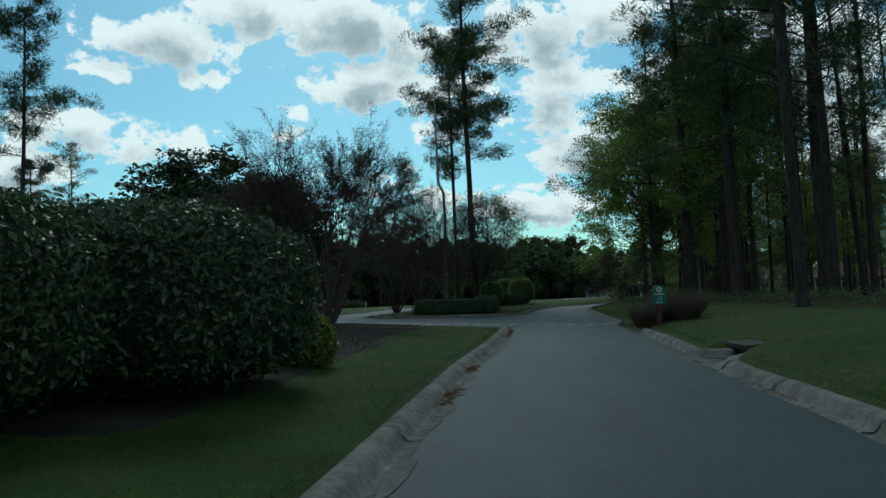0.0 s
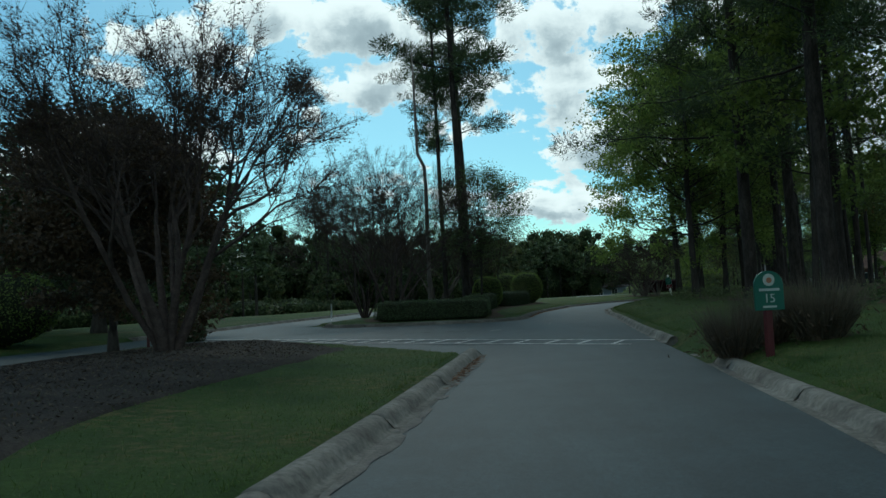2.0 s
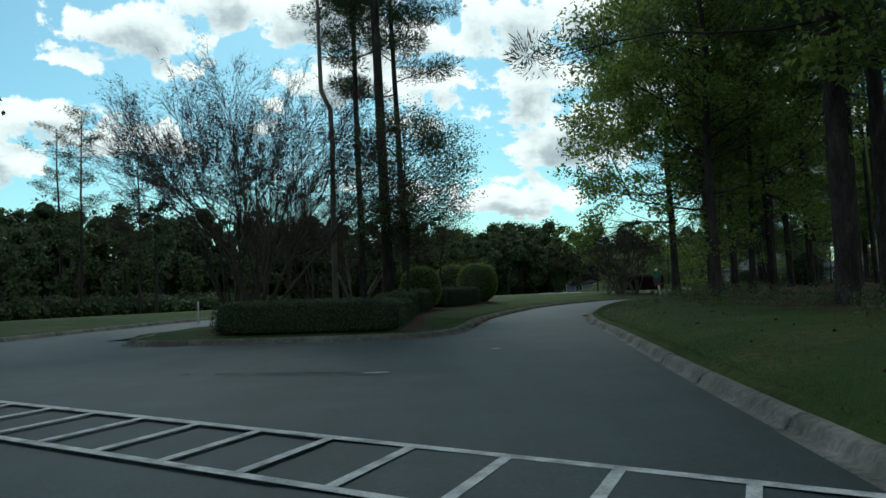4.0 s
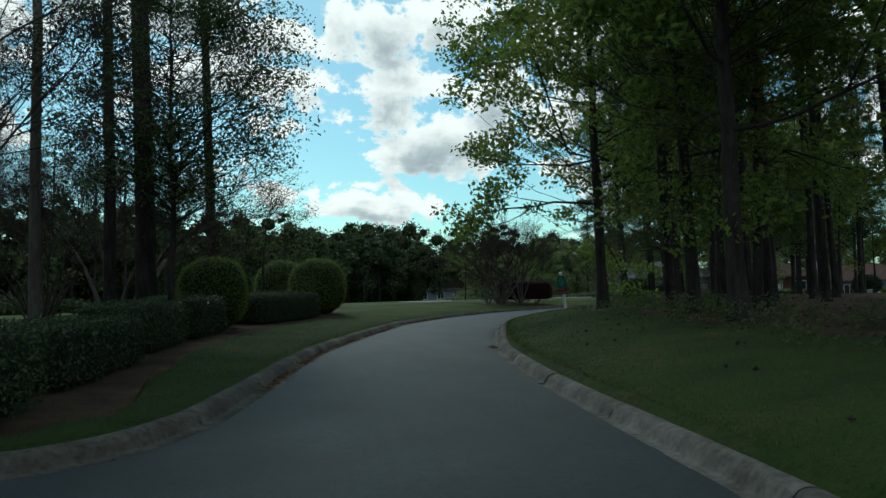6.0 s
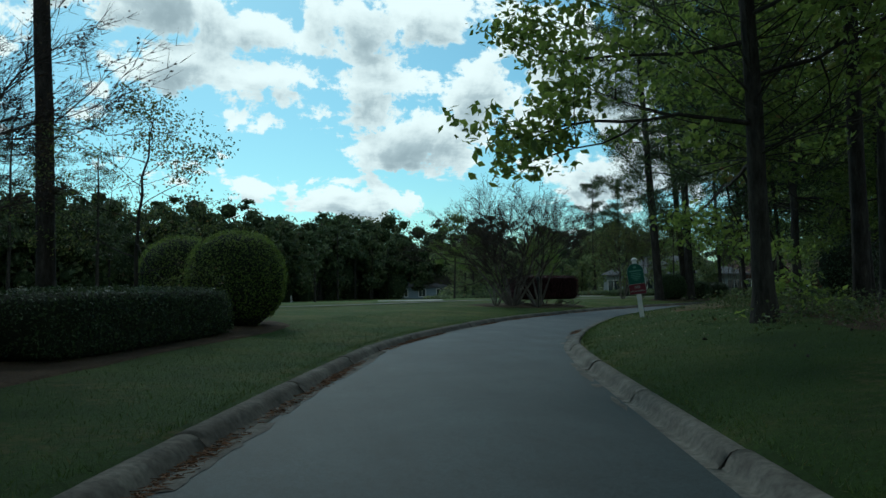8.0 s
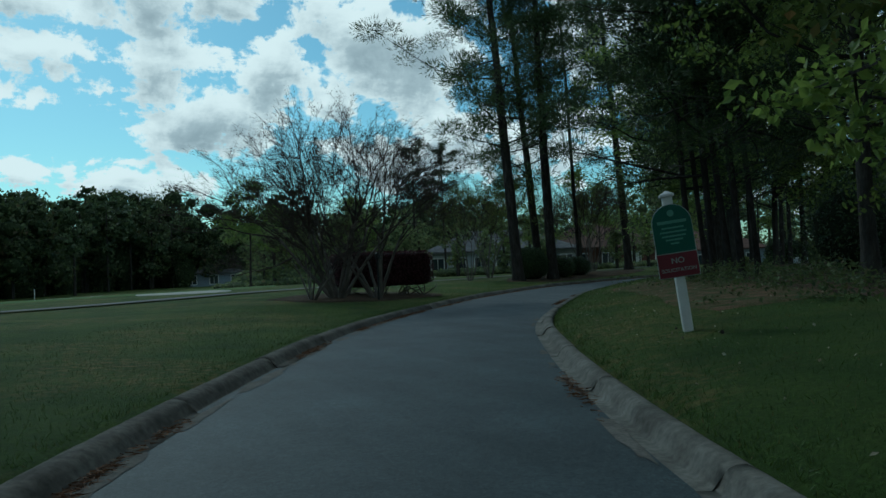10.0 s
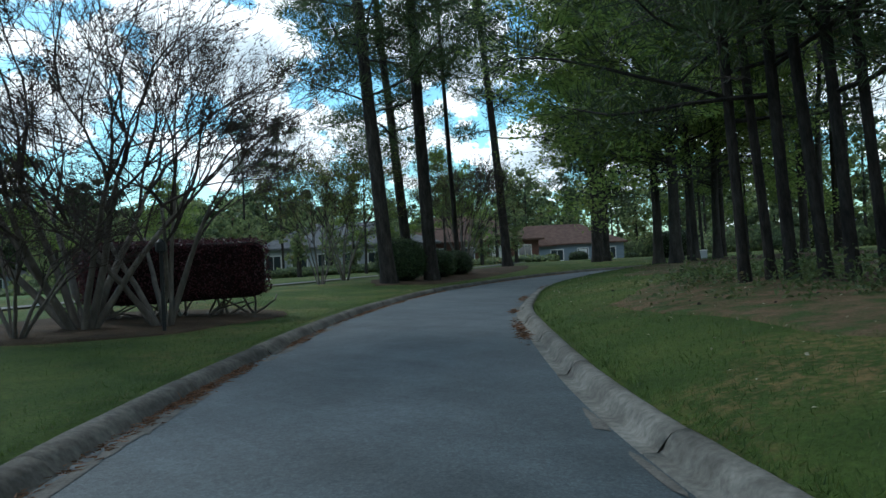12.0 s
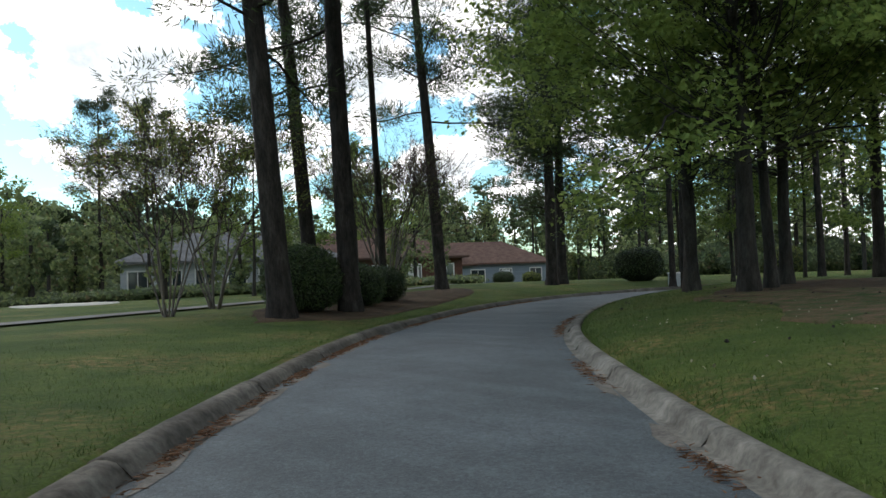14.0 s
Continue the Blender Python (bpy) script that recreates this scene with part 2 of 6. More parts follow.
M = {}
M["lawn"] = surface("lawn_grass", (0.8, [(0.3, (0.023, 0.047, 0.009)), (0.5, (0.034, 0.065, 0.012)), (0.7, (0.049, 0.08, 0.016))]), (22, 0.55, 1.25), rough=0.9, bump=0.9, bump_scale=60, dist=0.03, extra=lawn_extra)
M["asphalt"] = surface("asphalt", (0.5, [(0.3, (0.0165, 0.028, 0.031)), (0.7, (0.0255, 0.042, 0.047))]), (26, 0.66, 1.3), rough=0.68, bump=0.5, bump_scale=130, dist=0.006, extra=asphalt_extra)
M["concrete"] = surface("kerb_concrete", (1.6, [(0.3, (0.095, 0.088, 0.075)), (0.5, (0.17, 0.16, 0.138)), (0.72, (0.255, 0.24, 0.21))]), (14, 0.55, 1.15), rough=0.9, bump=0.3, bump_scale=110, dist=0.004)
# The kerb concrete in a darker tone, for the median's kerb.
M["darker_concrete"] = surface("darker_concrete", (1.3, [(0.3, (0.068, 0.062, 0.052)), (0.5, (0.118, 0.107, 0.09)), (0.74, (0.2, 0.183, 0.155))]), (14, 0.5, 1.2), rough=0.9, bump=0.35, bump_scale=110, dist=0.004)
M["tar"] = surface("road_tar", (6, [(0.3, (0.008, 0.008, 0.008)), (0.7, (0.02, 0.02, 0.02))]), (30, 0.7, 1.2), rough=0.95, bump=0.3, dist=0.004)
M["gutter"] = surface("gutter_dirt", (2.5, [(0.3, (0.07, 0.06, 0.05)), (0.7, (0.2, 0.185, 0.165))]), (18, 0.6, 1.2), rough=0.95, bump=0.5, bump_scale=50, dist=0.01)
M["grit"] = surface("sandy_grit", (3, [(0.3, (0.11, 0.1, 0.088)), (0.7, (0.2, 0.187, 0.165))]), (40, 0.6, 1.2), rough=0.95, bump=0.5, bump_scale=60, dist=0.006)
M["straw"] = surface("pine_straw", (1.2, [(0.3, (0.045, 0.031, 0.02)), (0.6, (0.09, 0.06, 0.037)), (0.75, (0.14, 0.093, 0.058))]), (30, 0.5, 1.3), rough=0.95, bump=0.9, bump_scale=45, dist=0.03)
M["mulch"] = surface("dark_mulch", (1.2, [(0.3, (0.018, 0.016, 0.014)), (0.7, (0.05, 0.043, 0.036))]), (26, 0.5, 1.4), rough=0.95, bump=0.9, bump_scale=38, dist=0.03)
M["sand"] = surface("bunker_sand", (0.8, [(0.3, (0.36, 0.34, 0.3)), (0.7, (0.47, 0.45, 0.4))]), (12, 0.9, 1.05), rough=0.95, bump=0.4, bump_scale=8, dist=0.03)
M["path"] = surface("path_concrete", (0.7, [(0.3, (0.15, 0.145, 0.13)), (0.7, (0.21, 0.2, 0.18))]), (12, 0.85, 1.05), rough=0.9, bump=0.3, dist=0.006)
M["fairway"] = surface("green_turf", (0.5, [(0.3, (0.07, 0.12, 0.03)), (0.7, (0.10, 0.155, 0.045))]), (20, 0.8, 1.1), rough=0.9, bump=0.4, bump_scale=60, dist=0.01)
M["pine_bark"] = surface("pine_bark", (5, [(0.3, (0.02, 0.017, 0.015)), (0.55, (0.046, 0.04, 0.035)), (0.75, (0.085, 0.075, 0.066))]), (26, 0.55, 1.25), rough=0.95, bump=1.0, bump_scale=9, dist=0.05, stretch=(1, 1, 0.28))
M["oak_bark"] = surface("oak_bark", (6, [(0.3, (0.025, 0.022, 0.019)), (0.7, (0.075, 0.068, 0.058))]), (30, 0.6, 1.2), rough=0.95, bump=0.9, bump_scale=11, dist=0.04, stretch=(1, 1, 0.25))
M["crape_bark"] = surface("crape_bark", (4, [(0.3, (0.075, 0.064, 0.054)), (0.55, (0.14, 0.12, 0.1)), (0.75, (0.24, 0.21, 0.18))]), (14, 0.75, 1.15), rough=0.8, bump=0.4, bump_scale=8, dist=0.01, stretch=(1, 1, 0.3))
M["twig"] = surface("twig_bark", (5, [(0.3, (0.035, 0.027, 0.024)), (0.7, (0.085, 0.066, 0.058))]), (20, 0.8, 1.1), rough=0.9, bump=0)
M["dead_wood"] = surface("dead_wood", (4, [(0.3, (0.1, 0.085, 0.075)), (0.7, (0.2, 0.18, 0.16))]), (20, 0.7, 1.15), rough=0.9, bump=0.6, bump_scale=12, dist=0.02, stretch=(1, 1, 0.2))
M["needles"] = leaf_mat("pine_needles", (0.024, 0.043, 0.015), (0.066, 0.095, 0.033), 0.28, 0.6)
M["oak_leaf"] = leaf_mat("oak_leaves", (0.085, 0.13, 0.032), (0.2, 0.265, 0.062), 0.6)
# Oak leaves again, brightened to stand in for light on the low crowns.
M["lit_oak_leaf"] = leaf_mat("lit_oak_leaves", (0.13, 0.19, 0.05), (0.29, 0.37, 0.1), 0.62)
M["thin_straw"] = surface("thin_straw_turf", (2.2, [(0.36, (0.05, 0.078, 0.022)), (0.5, (0.1, 0.082, 0.04)), (0.64, (0.16, 0.1, 0.062))]), (30, 0.55, 1.35), rough=0.95, bump=0.9, bump_scale=50, dist=0.03)
M["spring_leaf"] = leaf_mat("spring_leaves", (0.065, 0.088, 0.024), (0.15, 0.18, 0.05), 0.45, warm=(0.22, 0.13, 0.05))
M["dark_leaf"] = leaf_mat("evergreen_leaves", (0.024, 0.042, 0.017), (0.065, 0.098, 0.035), 0.2, 0.38)
M["hedge_leaf"] = leaf_mat("hedge_leaves", (0.025, 0.044, 0.017), (0.062, 0.09, 0.03), 0.2, 0.42)
M["ball_leaf"] = leaf_mat("clipped_leaves", (0.06, 0.10, 0.018), (0.19, 0.25, 0.05), 0.45, 0.5)
M["yellow_leaf"] = leaf_mat("yellow_green_leaves", (0.07, 0.10, 0.02), (0.18, 0.2, 0.04), 0.35, 0.5)
M["red_leaf"] = leaf_mat("burgundy_leaves", (0.028, 0.008, 0.012), (0.085, 0.022, 0.028), 0.3, 0.5)
M["brown_leaf"] = leaf_mat("russet_leaves", (0.03, 0.022, 0.013), (0.08, 0.054, 0.03), 0.3, 0.6)
M["far_leaf"] = leaf_mat("far_leaves", (0.042, 0.065, 0.026), (0.105, 0.135, 0.05), 0.38, 0.6, warm=(0.11, 0.085, 0.045))
# Pale green, raised further to stand in for haze before these trees.
M["hazed_leaf"] = leaf_mat("hazed_leaves", (0.10, 0.135, 0.06), (0.24, 0.29, 0.12), 0.5, 0.6, warm=(0.2, 0.15, 0.09))
M["hazed_core"] = surface("hazed_foliage", (0.6, [(0.3, (0.075, 0.095, 0.05)), (0.7, (0.14, 0.17, 0.085))]), (3, 0.5, 1.3), rough=0.95, bump=1.0, bump_scale=2, dist=0.6)
M["far_pine"] = leaf_mat("far_needles", (0.034, 0.055, 0.024), (0.08, 0.11, 0.045), 0.3, 0.6)
M["small_leaf"] = leaf_mat("small_green_leaves", (0.04, 0.06, 0.018), (0.09, 0.13, 0.04), 0.3, 0.5)
# Dark tone paints in the shade deep inside the far crowns.
M["far_core"] = surface("far_inner_shade", (0.6, [(0.3, (0.022, 0.033, 0.015)), (0.7, (0.05, 0.068, 0.027))]), (3, 0.5, 1.3), rough=0.95, bump=1.0, bump_scale=2, dist=0.6)
# Near-black bodies inside shrubs; their colour stands in for shade between leaves.
M["shade_core"] = surface("shaded_interior", (3, [(0.3, (0.018, 0.022, 0.012)), (0.7, (0.036, 0.043, 0.024))]), (20, 0.6, 1.2), rough=0.95, bump=0.6, dist=0.05)
M["red_shade_core"] = surface("burgundy_shade", (3, [(0.3, (0.012, 0.006, 0.006)), (0.7, (0.03, 0.012, 0.012))]), (20, 0.6, 1.2), rough=0.95, bump=0.6, dist=0.05)
M["dry_grass"] = leaf_mat("dry_grass", (0.045, 0.038, 0.028), (0.11, 0.095, 0.07), 0.25, 0.7)
M["blade"] = leaf_mat("grass_blades", (0.035, 0.065, 0.014), (0.085, 0.13, 0.03), 0.35, 0.6, warm=(0.16, 0.13, 0.06))
M["litter"] = leaf_mat("fallen_straw", (0.07, 0.036, 0.02), (0.18, 0.09, 0.048), 0.1, 0.8)
M["mulch_chip"] = leaf_mat("bark_chips", (0.02, 0.016, 0.013), (0.075, 0.058, 0.045), 0.05, 0.8)
M["dry_leaf"] = leaf_mat("dry_leaves", (0.16, 0.13, 0.08), (0.4, 0.36, 0.27), 0.2, 0.7)
M["white"] = paint("white_paint", (0.74, 0.74, 0.72), 0.45)
M["road_white"] = surface("road_paint", (4, [(0.35, (0.3, 0.3, 0.29)), (0.6, (0.62, 0.62, 0.6))]), (40, 0.6, 1.1), rough=0.8, bump=0.3, dist=0.003)
M["sign_green"] = paint("sign_green", (0.01, 0.1, 0.068), 0.4)
M["sign_red"] = paint("sign_red", (0.15, 0.014, 0.026), 0.4)
M["post_red"] = paint("post_red", (0.075, 0.012, 0.014), 0.6)
M["sign_line"] = paint("sign_lettering", (0.36, 0.42, 0.39), 0.5)
M["faded_line"] = paint("faded_lettering", (0.12, 0.3, 0.23), 0.5)
M["emblem"] = paint("emblem_orange", (0.3, 0.13, 0.07), 0.5)
M["black"] = paint("black_metal", (0.02, 0.02, 0.02), 0.45)
M["iron"] = surface("drain_iron", (6, [(0.3, (0.02, 0.018, 0.016)), (0.7, (0.06, 0.05, 0.045))]), (40, 0.7, 1.2), rough=0.75, bump=0.4, dist=0.005, metallic=0.4)
M["roof_brown"] = surface("brown_shingles", (2, [(0.3, (0.075, 0.045, 0.035)), (0.7, (0.13, 0.08, 0.062))]), (30, 0.75, 1.15), rough=0.9, bump=0.6, bump_scale=25, dist=0.02)
M["roof_grey"] = surface("grey_shingles", (2, [(0.3, (0.09, 0.09, 0.092)), (0.7, (0.16, 0.16, 0.16))]), (30, 0.75, 1.15), rough=0.9, bump=0.6, bump_scale=25, dist=0.02)
M["siding"] = surface("pale_siding", (1.5, [(0.3, (0.3, 0.33, 0.35)), (0.7, (0.42, 0.44, 0.46))]), (8, 0.9, 1.05), rough=0.6, bump=0.3, bump_scale=6, dist=0.01, stretch=(0.2, 0.2, 6))
# Pale siding darkened so that its colour holds the shade on these walls.
M["shaded_siding"] = surface("shaded_siding", (1.5, [(0.3, (0.15, 0.19, 0.225)), (0.7, (0.21, 0.25, 0.29))]), (8, 0.9, 1.05), rough=0.6, bump=0.3, bump_scale=6, dist=0.01, stretch=(0.2, 0.2, 6))
M["brick"] = surface("red_brick", (3, [(0.3, (0.09, 0.045, 0.034)), (0.7, (0.15, 0.075, 0.055))]), (18, 0.75, 1.15), rough=0.9, bump=0.4, dist=0.01)


def glass_mat():
    m, nt, b = base_mat("window_glass")
    b.inputs["Base Color"].default_value = (0.03, 0.04, 0.045, 1)
    b.inputs["Roughness"].default_value = 0.06
    b.inputs["Specular IOR Level"].default_value = 0.7
    return m


M["glass"] = glass_mat()


# ---------------------------------------------------------------- mesh tools
class Geo:
    """Gathers triangles and quads as arrays."""

    def __init__(self):
        self.v, self.t, self.q, self.n = [], [], [], 0

    def add(self, v, tris=None, quads=None):
        v = np.asarray(v, float).reshape(-1, 3)
        if tris is not None and len(tris):
            self.t.append(np.asarray(tris, int) + self.n)
        if quads is not None and len(quads):
            self.q.append(np.asarray(quads, int) + self.n)
        self.v.append(v)
        self.n += len(v)

    def mesh(self, name, smooth=False):
        v = np.concatenate(self.v) if self.v else np.zeros((0, 3))
        t = np.concatenate(self.t) if self.t else np.zeros((0, 3), int)
        q = np.concatenate(self.q) if self.q else np.zeros((0, 4), int)
        me = bpy.data.meshes.new(name)
        me.vertices.add(len(v))
        me.vertices.foreach_set("co", v.ravel())
        me.loops.add(t.size + q.size)
        me.loops.foreach_set("vertex_index", np.concatenate([t.ravel(), q.ravel()]).astype(np.int32))
        me.polygons.add(len(t) + len(q))
        starts = np.concatenate([np.arange(len(t)) * 3, t.size + np.arange(len(q)) * 4]).astype(np.int32)
        me.polygons.foreach_set("loop_start", starts)
        me.update(calc_edges=True)
        me.polygons.foreach_set("use_smooth", np.full(len(me.polygons), smooth))
        return me


def part(name, geo, material, parent=None, label="", smooth=False):
    if isinstance(geo, Geo):
        me = geo.mesh(name, smooth)
    elif isinstance(geo, bmesh.types.BMesh):
        me = bpy.data.meshes.new(name)
        geo.to_mesh(me)
        geo.free()
        if smooth:
            me.polygons.foreach_set("use_smooth", np.full(len(me.polygons), True))
    else:
        me = geo
    if not me.materials:
        me.materials.append(M[material])
    ob = new(name, me)
    if parent is not None:
        ob.parent = parent
    if label:
        tagged(ob, label)
    return ob


def tube(geo, pts, radii, sides=6, cap=True):
    pts = np.asarray(pts, float)
    n = len(pts)
    d = np.gradient(pts, axis=0)
    d /= np.linalg.norm(d, axis=1, keepdims=True) + 1e-9
    up = np.where(np.abs(d[:, 2:3]) > 0.9, [[1.0, 0, 0]], [[0, 0, 1.0]])
    a = np.cross(d, up)
    a /= np.linalg.norm(a, axis=1, keepdims=True) + 1e-9
    b = np.cross(d, a)
    ang = np.arange(sides) * 2 * np.pi / sides
    ring = np.cos(ang)[None, :, None] * a[:, None] + np.sin(ang)[None, :, None] * b[:, None]
    v = pts[:, None] + ring * np.asarray(radii)[:, None, None]
    i, j = np.meshgrid(np.arange(n - 1), np.arange(sides), indexing="ij")
    k = (j + 1) % sides
    quads = np.stack([i * sides + j, i * sides + k, (i + 1) * sides + k, (i + 1) * sides + j], -1).reshape(-1, 4)
    tris = []
    if cap:
        tris = [[(n - 1) * sides, (n - 1) * sides + s, (n - 1) * sides + s + 1] for s in range(1, sides - 1)]
    geo.add(v.reshape(-1, 3), tris, quads)


def leaves(geo, rng, centres, normals, size, aspect=0.6, spread=0.6, droop=0.0):
    """Small folded leaves, two triangles each."""
    n = len(centres)
    nr = normals + rng.normal(0, spread, (n, 3))
    nr /= np.linalg.norm(nr, axis=1, keepdims=True) + 1e-9
    ref = rng.normal(0, 1, (n, 3))
    ref[:, 2] -= droop
    u = np.cross(nr, ref)
    u = np.cross(u, nr)
    u /= np.linalg.norm(u, axis=1, keepdims=True) + 1e-9
    w = np.cross(nr, u)
    s = size * rng.uniform(0.65, 1.3, (n, 1))
    p0 = centres - u * s * 0.5
    p1 = centres + w * s * aspect * 0.5 + nr * s * 0.08
    p2 = centres + u * s * 0.5
    p3 = centres - w * s * aspect * 0.5 + nr * s * 0.08
    v = np.stack([p0, p1, p2, p3], 1).reshape(-1, 3)
    o = np.arange(n)[:, None] * 4
    geo.add(v, np.concatenate([o + [0, 1, 2], o + [0, 2, 3]]))


def spikes(geo, rng, centres, dirs, length, width, spread=0.5):
    """Thin single triangles: needles and grass."""
    n = len(centres)
    d = dirs + rng.normal(0, spread, (n, 3))
    d /= np.linalg.norm(d, axis=1, keepdims=True) + 1e-9
    s = np.cross(d, rng.normal(0, 1, (n, 3)))
    s /= np.linalg.norm(s, axis=1, keepdims=True) + 1e-9
    ln = length * rng.uniform(0.7, 1.25, (n, 1))
    v = np.stack([centres - s * width * 0.5, centres + s * width * 0.5, centres + d * ln], 1).reshape(-1, 3)
    geo.add(v, np.arange(3 * n).reshape(-1, 3))


def box_geo(geo, lo, hi, bevel=0.0):
    x0, y0, z0 = lo
    x1, y1, z1 = hi
    b = bevel
    if b <= 0:
        v = [(x, y, z) for z in (z0, z1) for y in (y0, y1) for x in (x0, x1)]
        geo.add(v, None, [(0, 2, 3, 1), (4, 5, 7, 6), (0, 1, 5, 4), (2, 6, 7, 3), (0, 4, 6, 2), (1, 3, 7, 5)])
        return
    bm = bmesh.new()
    bmesh.ops.create_cube(bm, size=1, matrix=Matrix.Translation(((x0 + x1) / 2, (y0 + y1) / 2, (z0 + z1) / 2)) @ Matrix.Diagonal((x1 - x0, y1 - y0, z1 - z0, 1)))
    bmesh.ops.bevel(bm, geom=bm.edges[:], offset=b, segments=2, affect="EDGES", profile=0.5)
    bmesh.ops.triangulate(bm, faces=bm.faces[:])
    bm.verts.index_update()
    geo.add([v.co[:] for v in bm.verts], [[v.index for v in f.verts] for f in bm.faces])
    bm.free()


def root(name, x, y, z, label, category, group="", kind="", turn=0.0):
    ob = new(name)
    ob.empty_display_size = 0.2
    ob.matrix_world = pose(x, y, z, 0, 0, turn)
    return tagged(ob, label, category, group, kind)


# ---------------------------------------------------------------- plan of the roads
def spline(points, step=0.5):
    p = np.array(points, float)
    p = np.vstack([2 * p[0] - p[1], p, 2 * p[-1] - p[-2]])
    out = []
    for i in range(1, len(p) - 2):
        n = max(2, int(np.linalg.norm(p[i + 1] - p[i]) / step))
        t = np.linspace(0, 1, n, endpoint=False)[:, None]
        a, b, c, d = p[i - 1:i + 3]
        out.append(0.5 * (2 * b + (c - a) * t + (2 * a - 5 * b + 4 * c - d) * t**2 + (3 * b - a - 3 * c + d) * t**3))
    out.append(p[-2][None])
    return np.vstack(out)


def sideways(line):
    d = np.gradient(line, axis=0)
    d /= np.linalg.norm(d, axis=1, keepdims=True)
    return np.stack([d[:, 1], -d[:, 0]], 1)            # to the right


ROAD = spline([(-2.3, -30), (0.3, -5), (1.42, 5), (1.9, 9.2), (2.4, 13.5), (3.15, 18.5), (3.85, 24), (5.0, 33.5), (5.75, 39), (6.45, 44), (7.15, 49.5),
               (8.0, 54.5), (9.0, 58.5), (11.15, 65.65), (12.73, 69.75), (15.63, 75.15), (18.83, 80.15), (23.14, 85.26), (28.24, 90.46), (35.86, 96.37), (46.0, 101), (55, 102),
               (64, 99.5), (74, 92)])
BACK_ROAD = spline([(-18, -5), (-14, 12), (-11.2, 24), (-9.8, 32), (-8.4, 40), (-7.2, 48), (-6.3, 56), (-4.5, 68), (-3, 84)])
HALF = 1.84                                               # half the lane's width; narrowed along the bend to fit the camera's view
HW = np.interp(ROAD[:, 1] + np.maximum(ROAD[:, 0] - 30, 0) * 0.5, [25, 45, 65], [1.86, 1.77, 1.66])
MOUTH = [(3.7, 12.0), (4.2, 12.35), (4.42, 13.0), (4.8, 13.55), (5.3, 14.1), (5.35, 14.4), (4.95, 14.42), (4.68, 14.56), (4.5, 14.9), (4.0, 15.2)]      # the drain's throat
PLAZA = [(2.3, 27.2), (-1.2, 32.4), (-4.4, 36.2), (-6.2, 35.5), (-8.4, 40), (-6.0, 48), (-4.6, 48.5), (-4.35, 47), (-3.9, 45.95), (-2.8, 45.2), (1.5, 44.9), (3.2, 45.05), (4.3, 45.75), (4.95, 47.2), (5.4, 50), (7.4, 49), (5.2, 30)]
BANK = 0.13 * np.clip((ROAD[:, 1] - 50) / 10, 0, 1)          # pushes the right edge outward there, to fit the camera's view
LEFT_EDGE = ROAD - sideways(ROAD) * HW[:, None]
RIGHT_EDGE = ROAD + sideways(ROAD) * (HW + BANK)[:, None]


def nearest(line, side, px, py):
    """Distance to a line, and on which side (+ right)."""
    best = np.full(px.shape, 1e9)
    where = np.zeros(px.shape, int)
    flat_x, flat_y = px.ravel(), py.ravel()
    bf, wf = best.ravel(), where.ravel()
    for i in range(0, len(flat_x), 20000):
        d = (flat_x[i:i + 20000, None] - line[:, 0]) ** 2 + (flat_y[i:i + 20000, None] - line[:, 1]) ** 2
        k = d.argmin(1)
        bf[i:i + 20000], wf[i:i + 20000] = np.sqrt(d[np.arange(len(k)), k]), k
    k = wf.reshape(px.shape)
    s = (px - line[k, 0]) * side[k, 0] + (py - line[k, 1]) * side[k, 1]
    return bf.reshape(px.shape), s, k


def in_poly(poly, px, py):
    inside = np.zeros(px.shape, bool)
    n = len(poly)
    for i in range(n):
        (x0, y0), (x1, y1) = poly[i], poly[(i + 1) % n]
        if y0 == y1:
            continue
        hit = ((y0 > py) != (y1 > py)) & (px < (x1 - x0) * (py - y0) / (y1 - y0) + x0)
        inside ^= hit
    return inside


def poly_distance(poly, px, py):
    d = np.full(px.shape, 1e9)
    for i in range(len(poly)):
        a, b = np.array(poly[i]), np.array(poly[(i + 1) % len(poly)])
        ab = b - a
        t = np.clip(((px - a[0]) * ab[0] + (py - a[1]) * ab[1]) / (ab @ ab), 0, 1)
        d = np.minimum(d, np.hypot(px - a[0] - t * ab[0], py - a[1] - t * ab[1]))
    return np.where(in_poly(poly, px, py), -d, d)


def smooth01(x):
    x = np.clip(x, 0, 1)
    return x * x * (3 - 2 * x)


SIDE, BACK_SIDE = sideways(ROAD), sideways(BACK_ROAD)


def ground_z(px, py):
    px, py = np.asarray(px, float), np.asarray(py, float)
    d1, s1, k1 = nearest(ROAD[::2], SIDE[::2], px, py)
    d2, _, _ = nearest(BACK_ROAD[::2], BACK_SIDE[::2], px, py)
    d3 = np.minimum(poly_distance(PLAZA, px, py), poly_distance(MOUTH, px, py))
    edge = np.minimum(np.minimum(d1 - HW[::2][k1] - np.where(s1 > 0, BANK[::2][k1], 0), d2 - HALF), d3)      # distance from the paved edge
    right = 0.12 + 0.52 * (1 - np.exp(-np.maximum(d1 - 2.1, 0) / 2.3)) - 0.9 * smooth01((d1 - 35) / 60)
    left = 0.12 + 0.22 * smooth01((edge - 0.6) / 5) - 1.15 * smooth01((d1 - 14) / 55)
    z = np.where(s1 > 0, right, left)
    z = z + 0.05 * np.sin(px * 0.21 + 1) * np.sin(py * 0.17) * smooth01((edge - 2) / 6)
    foot = np.where((py > 27.6) & (py < 37) & (px < 2.5), -0.012, -0.12)      # no kerb stands at the end of the near median
    z = foot + (z - foot) * smooth01((edge - 0.1) / 0.36)
    return z


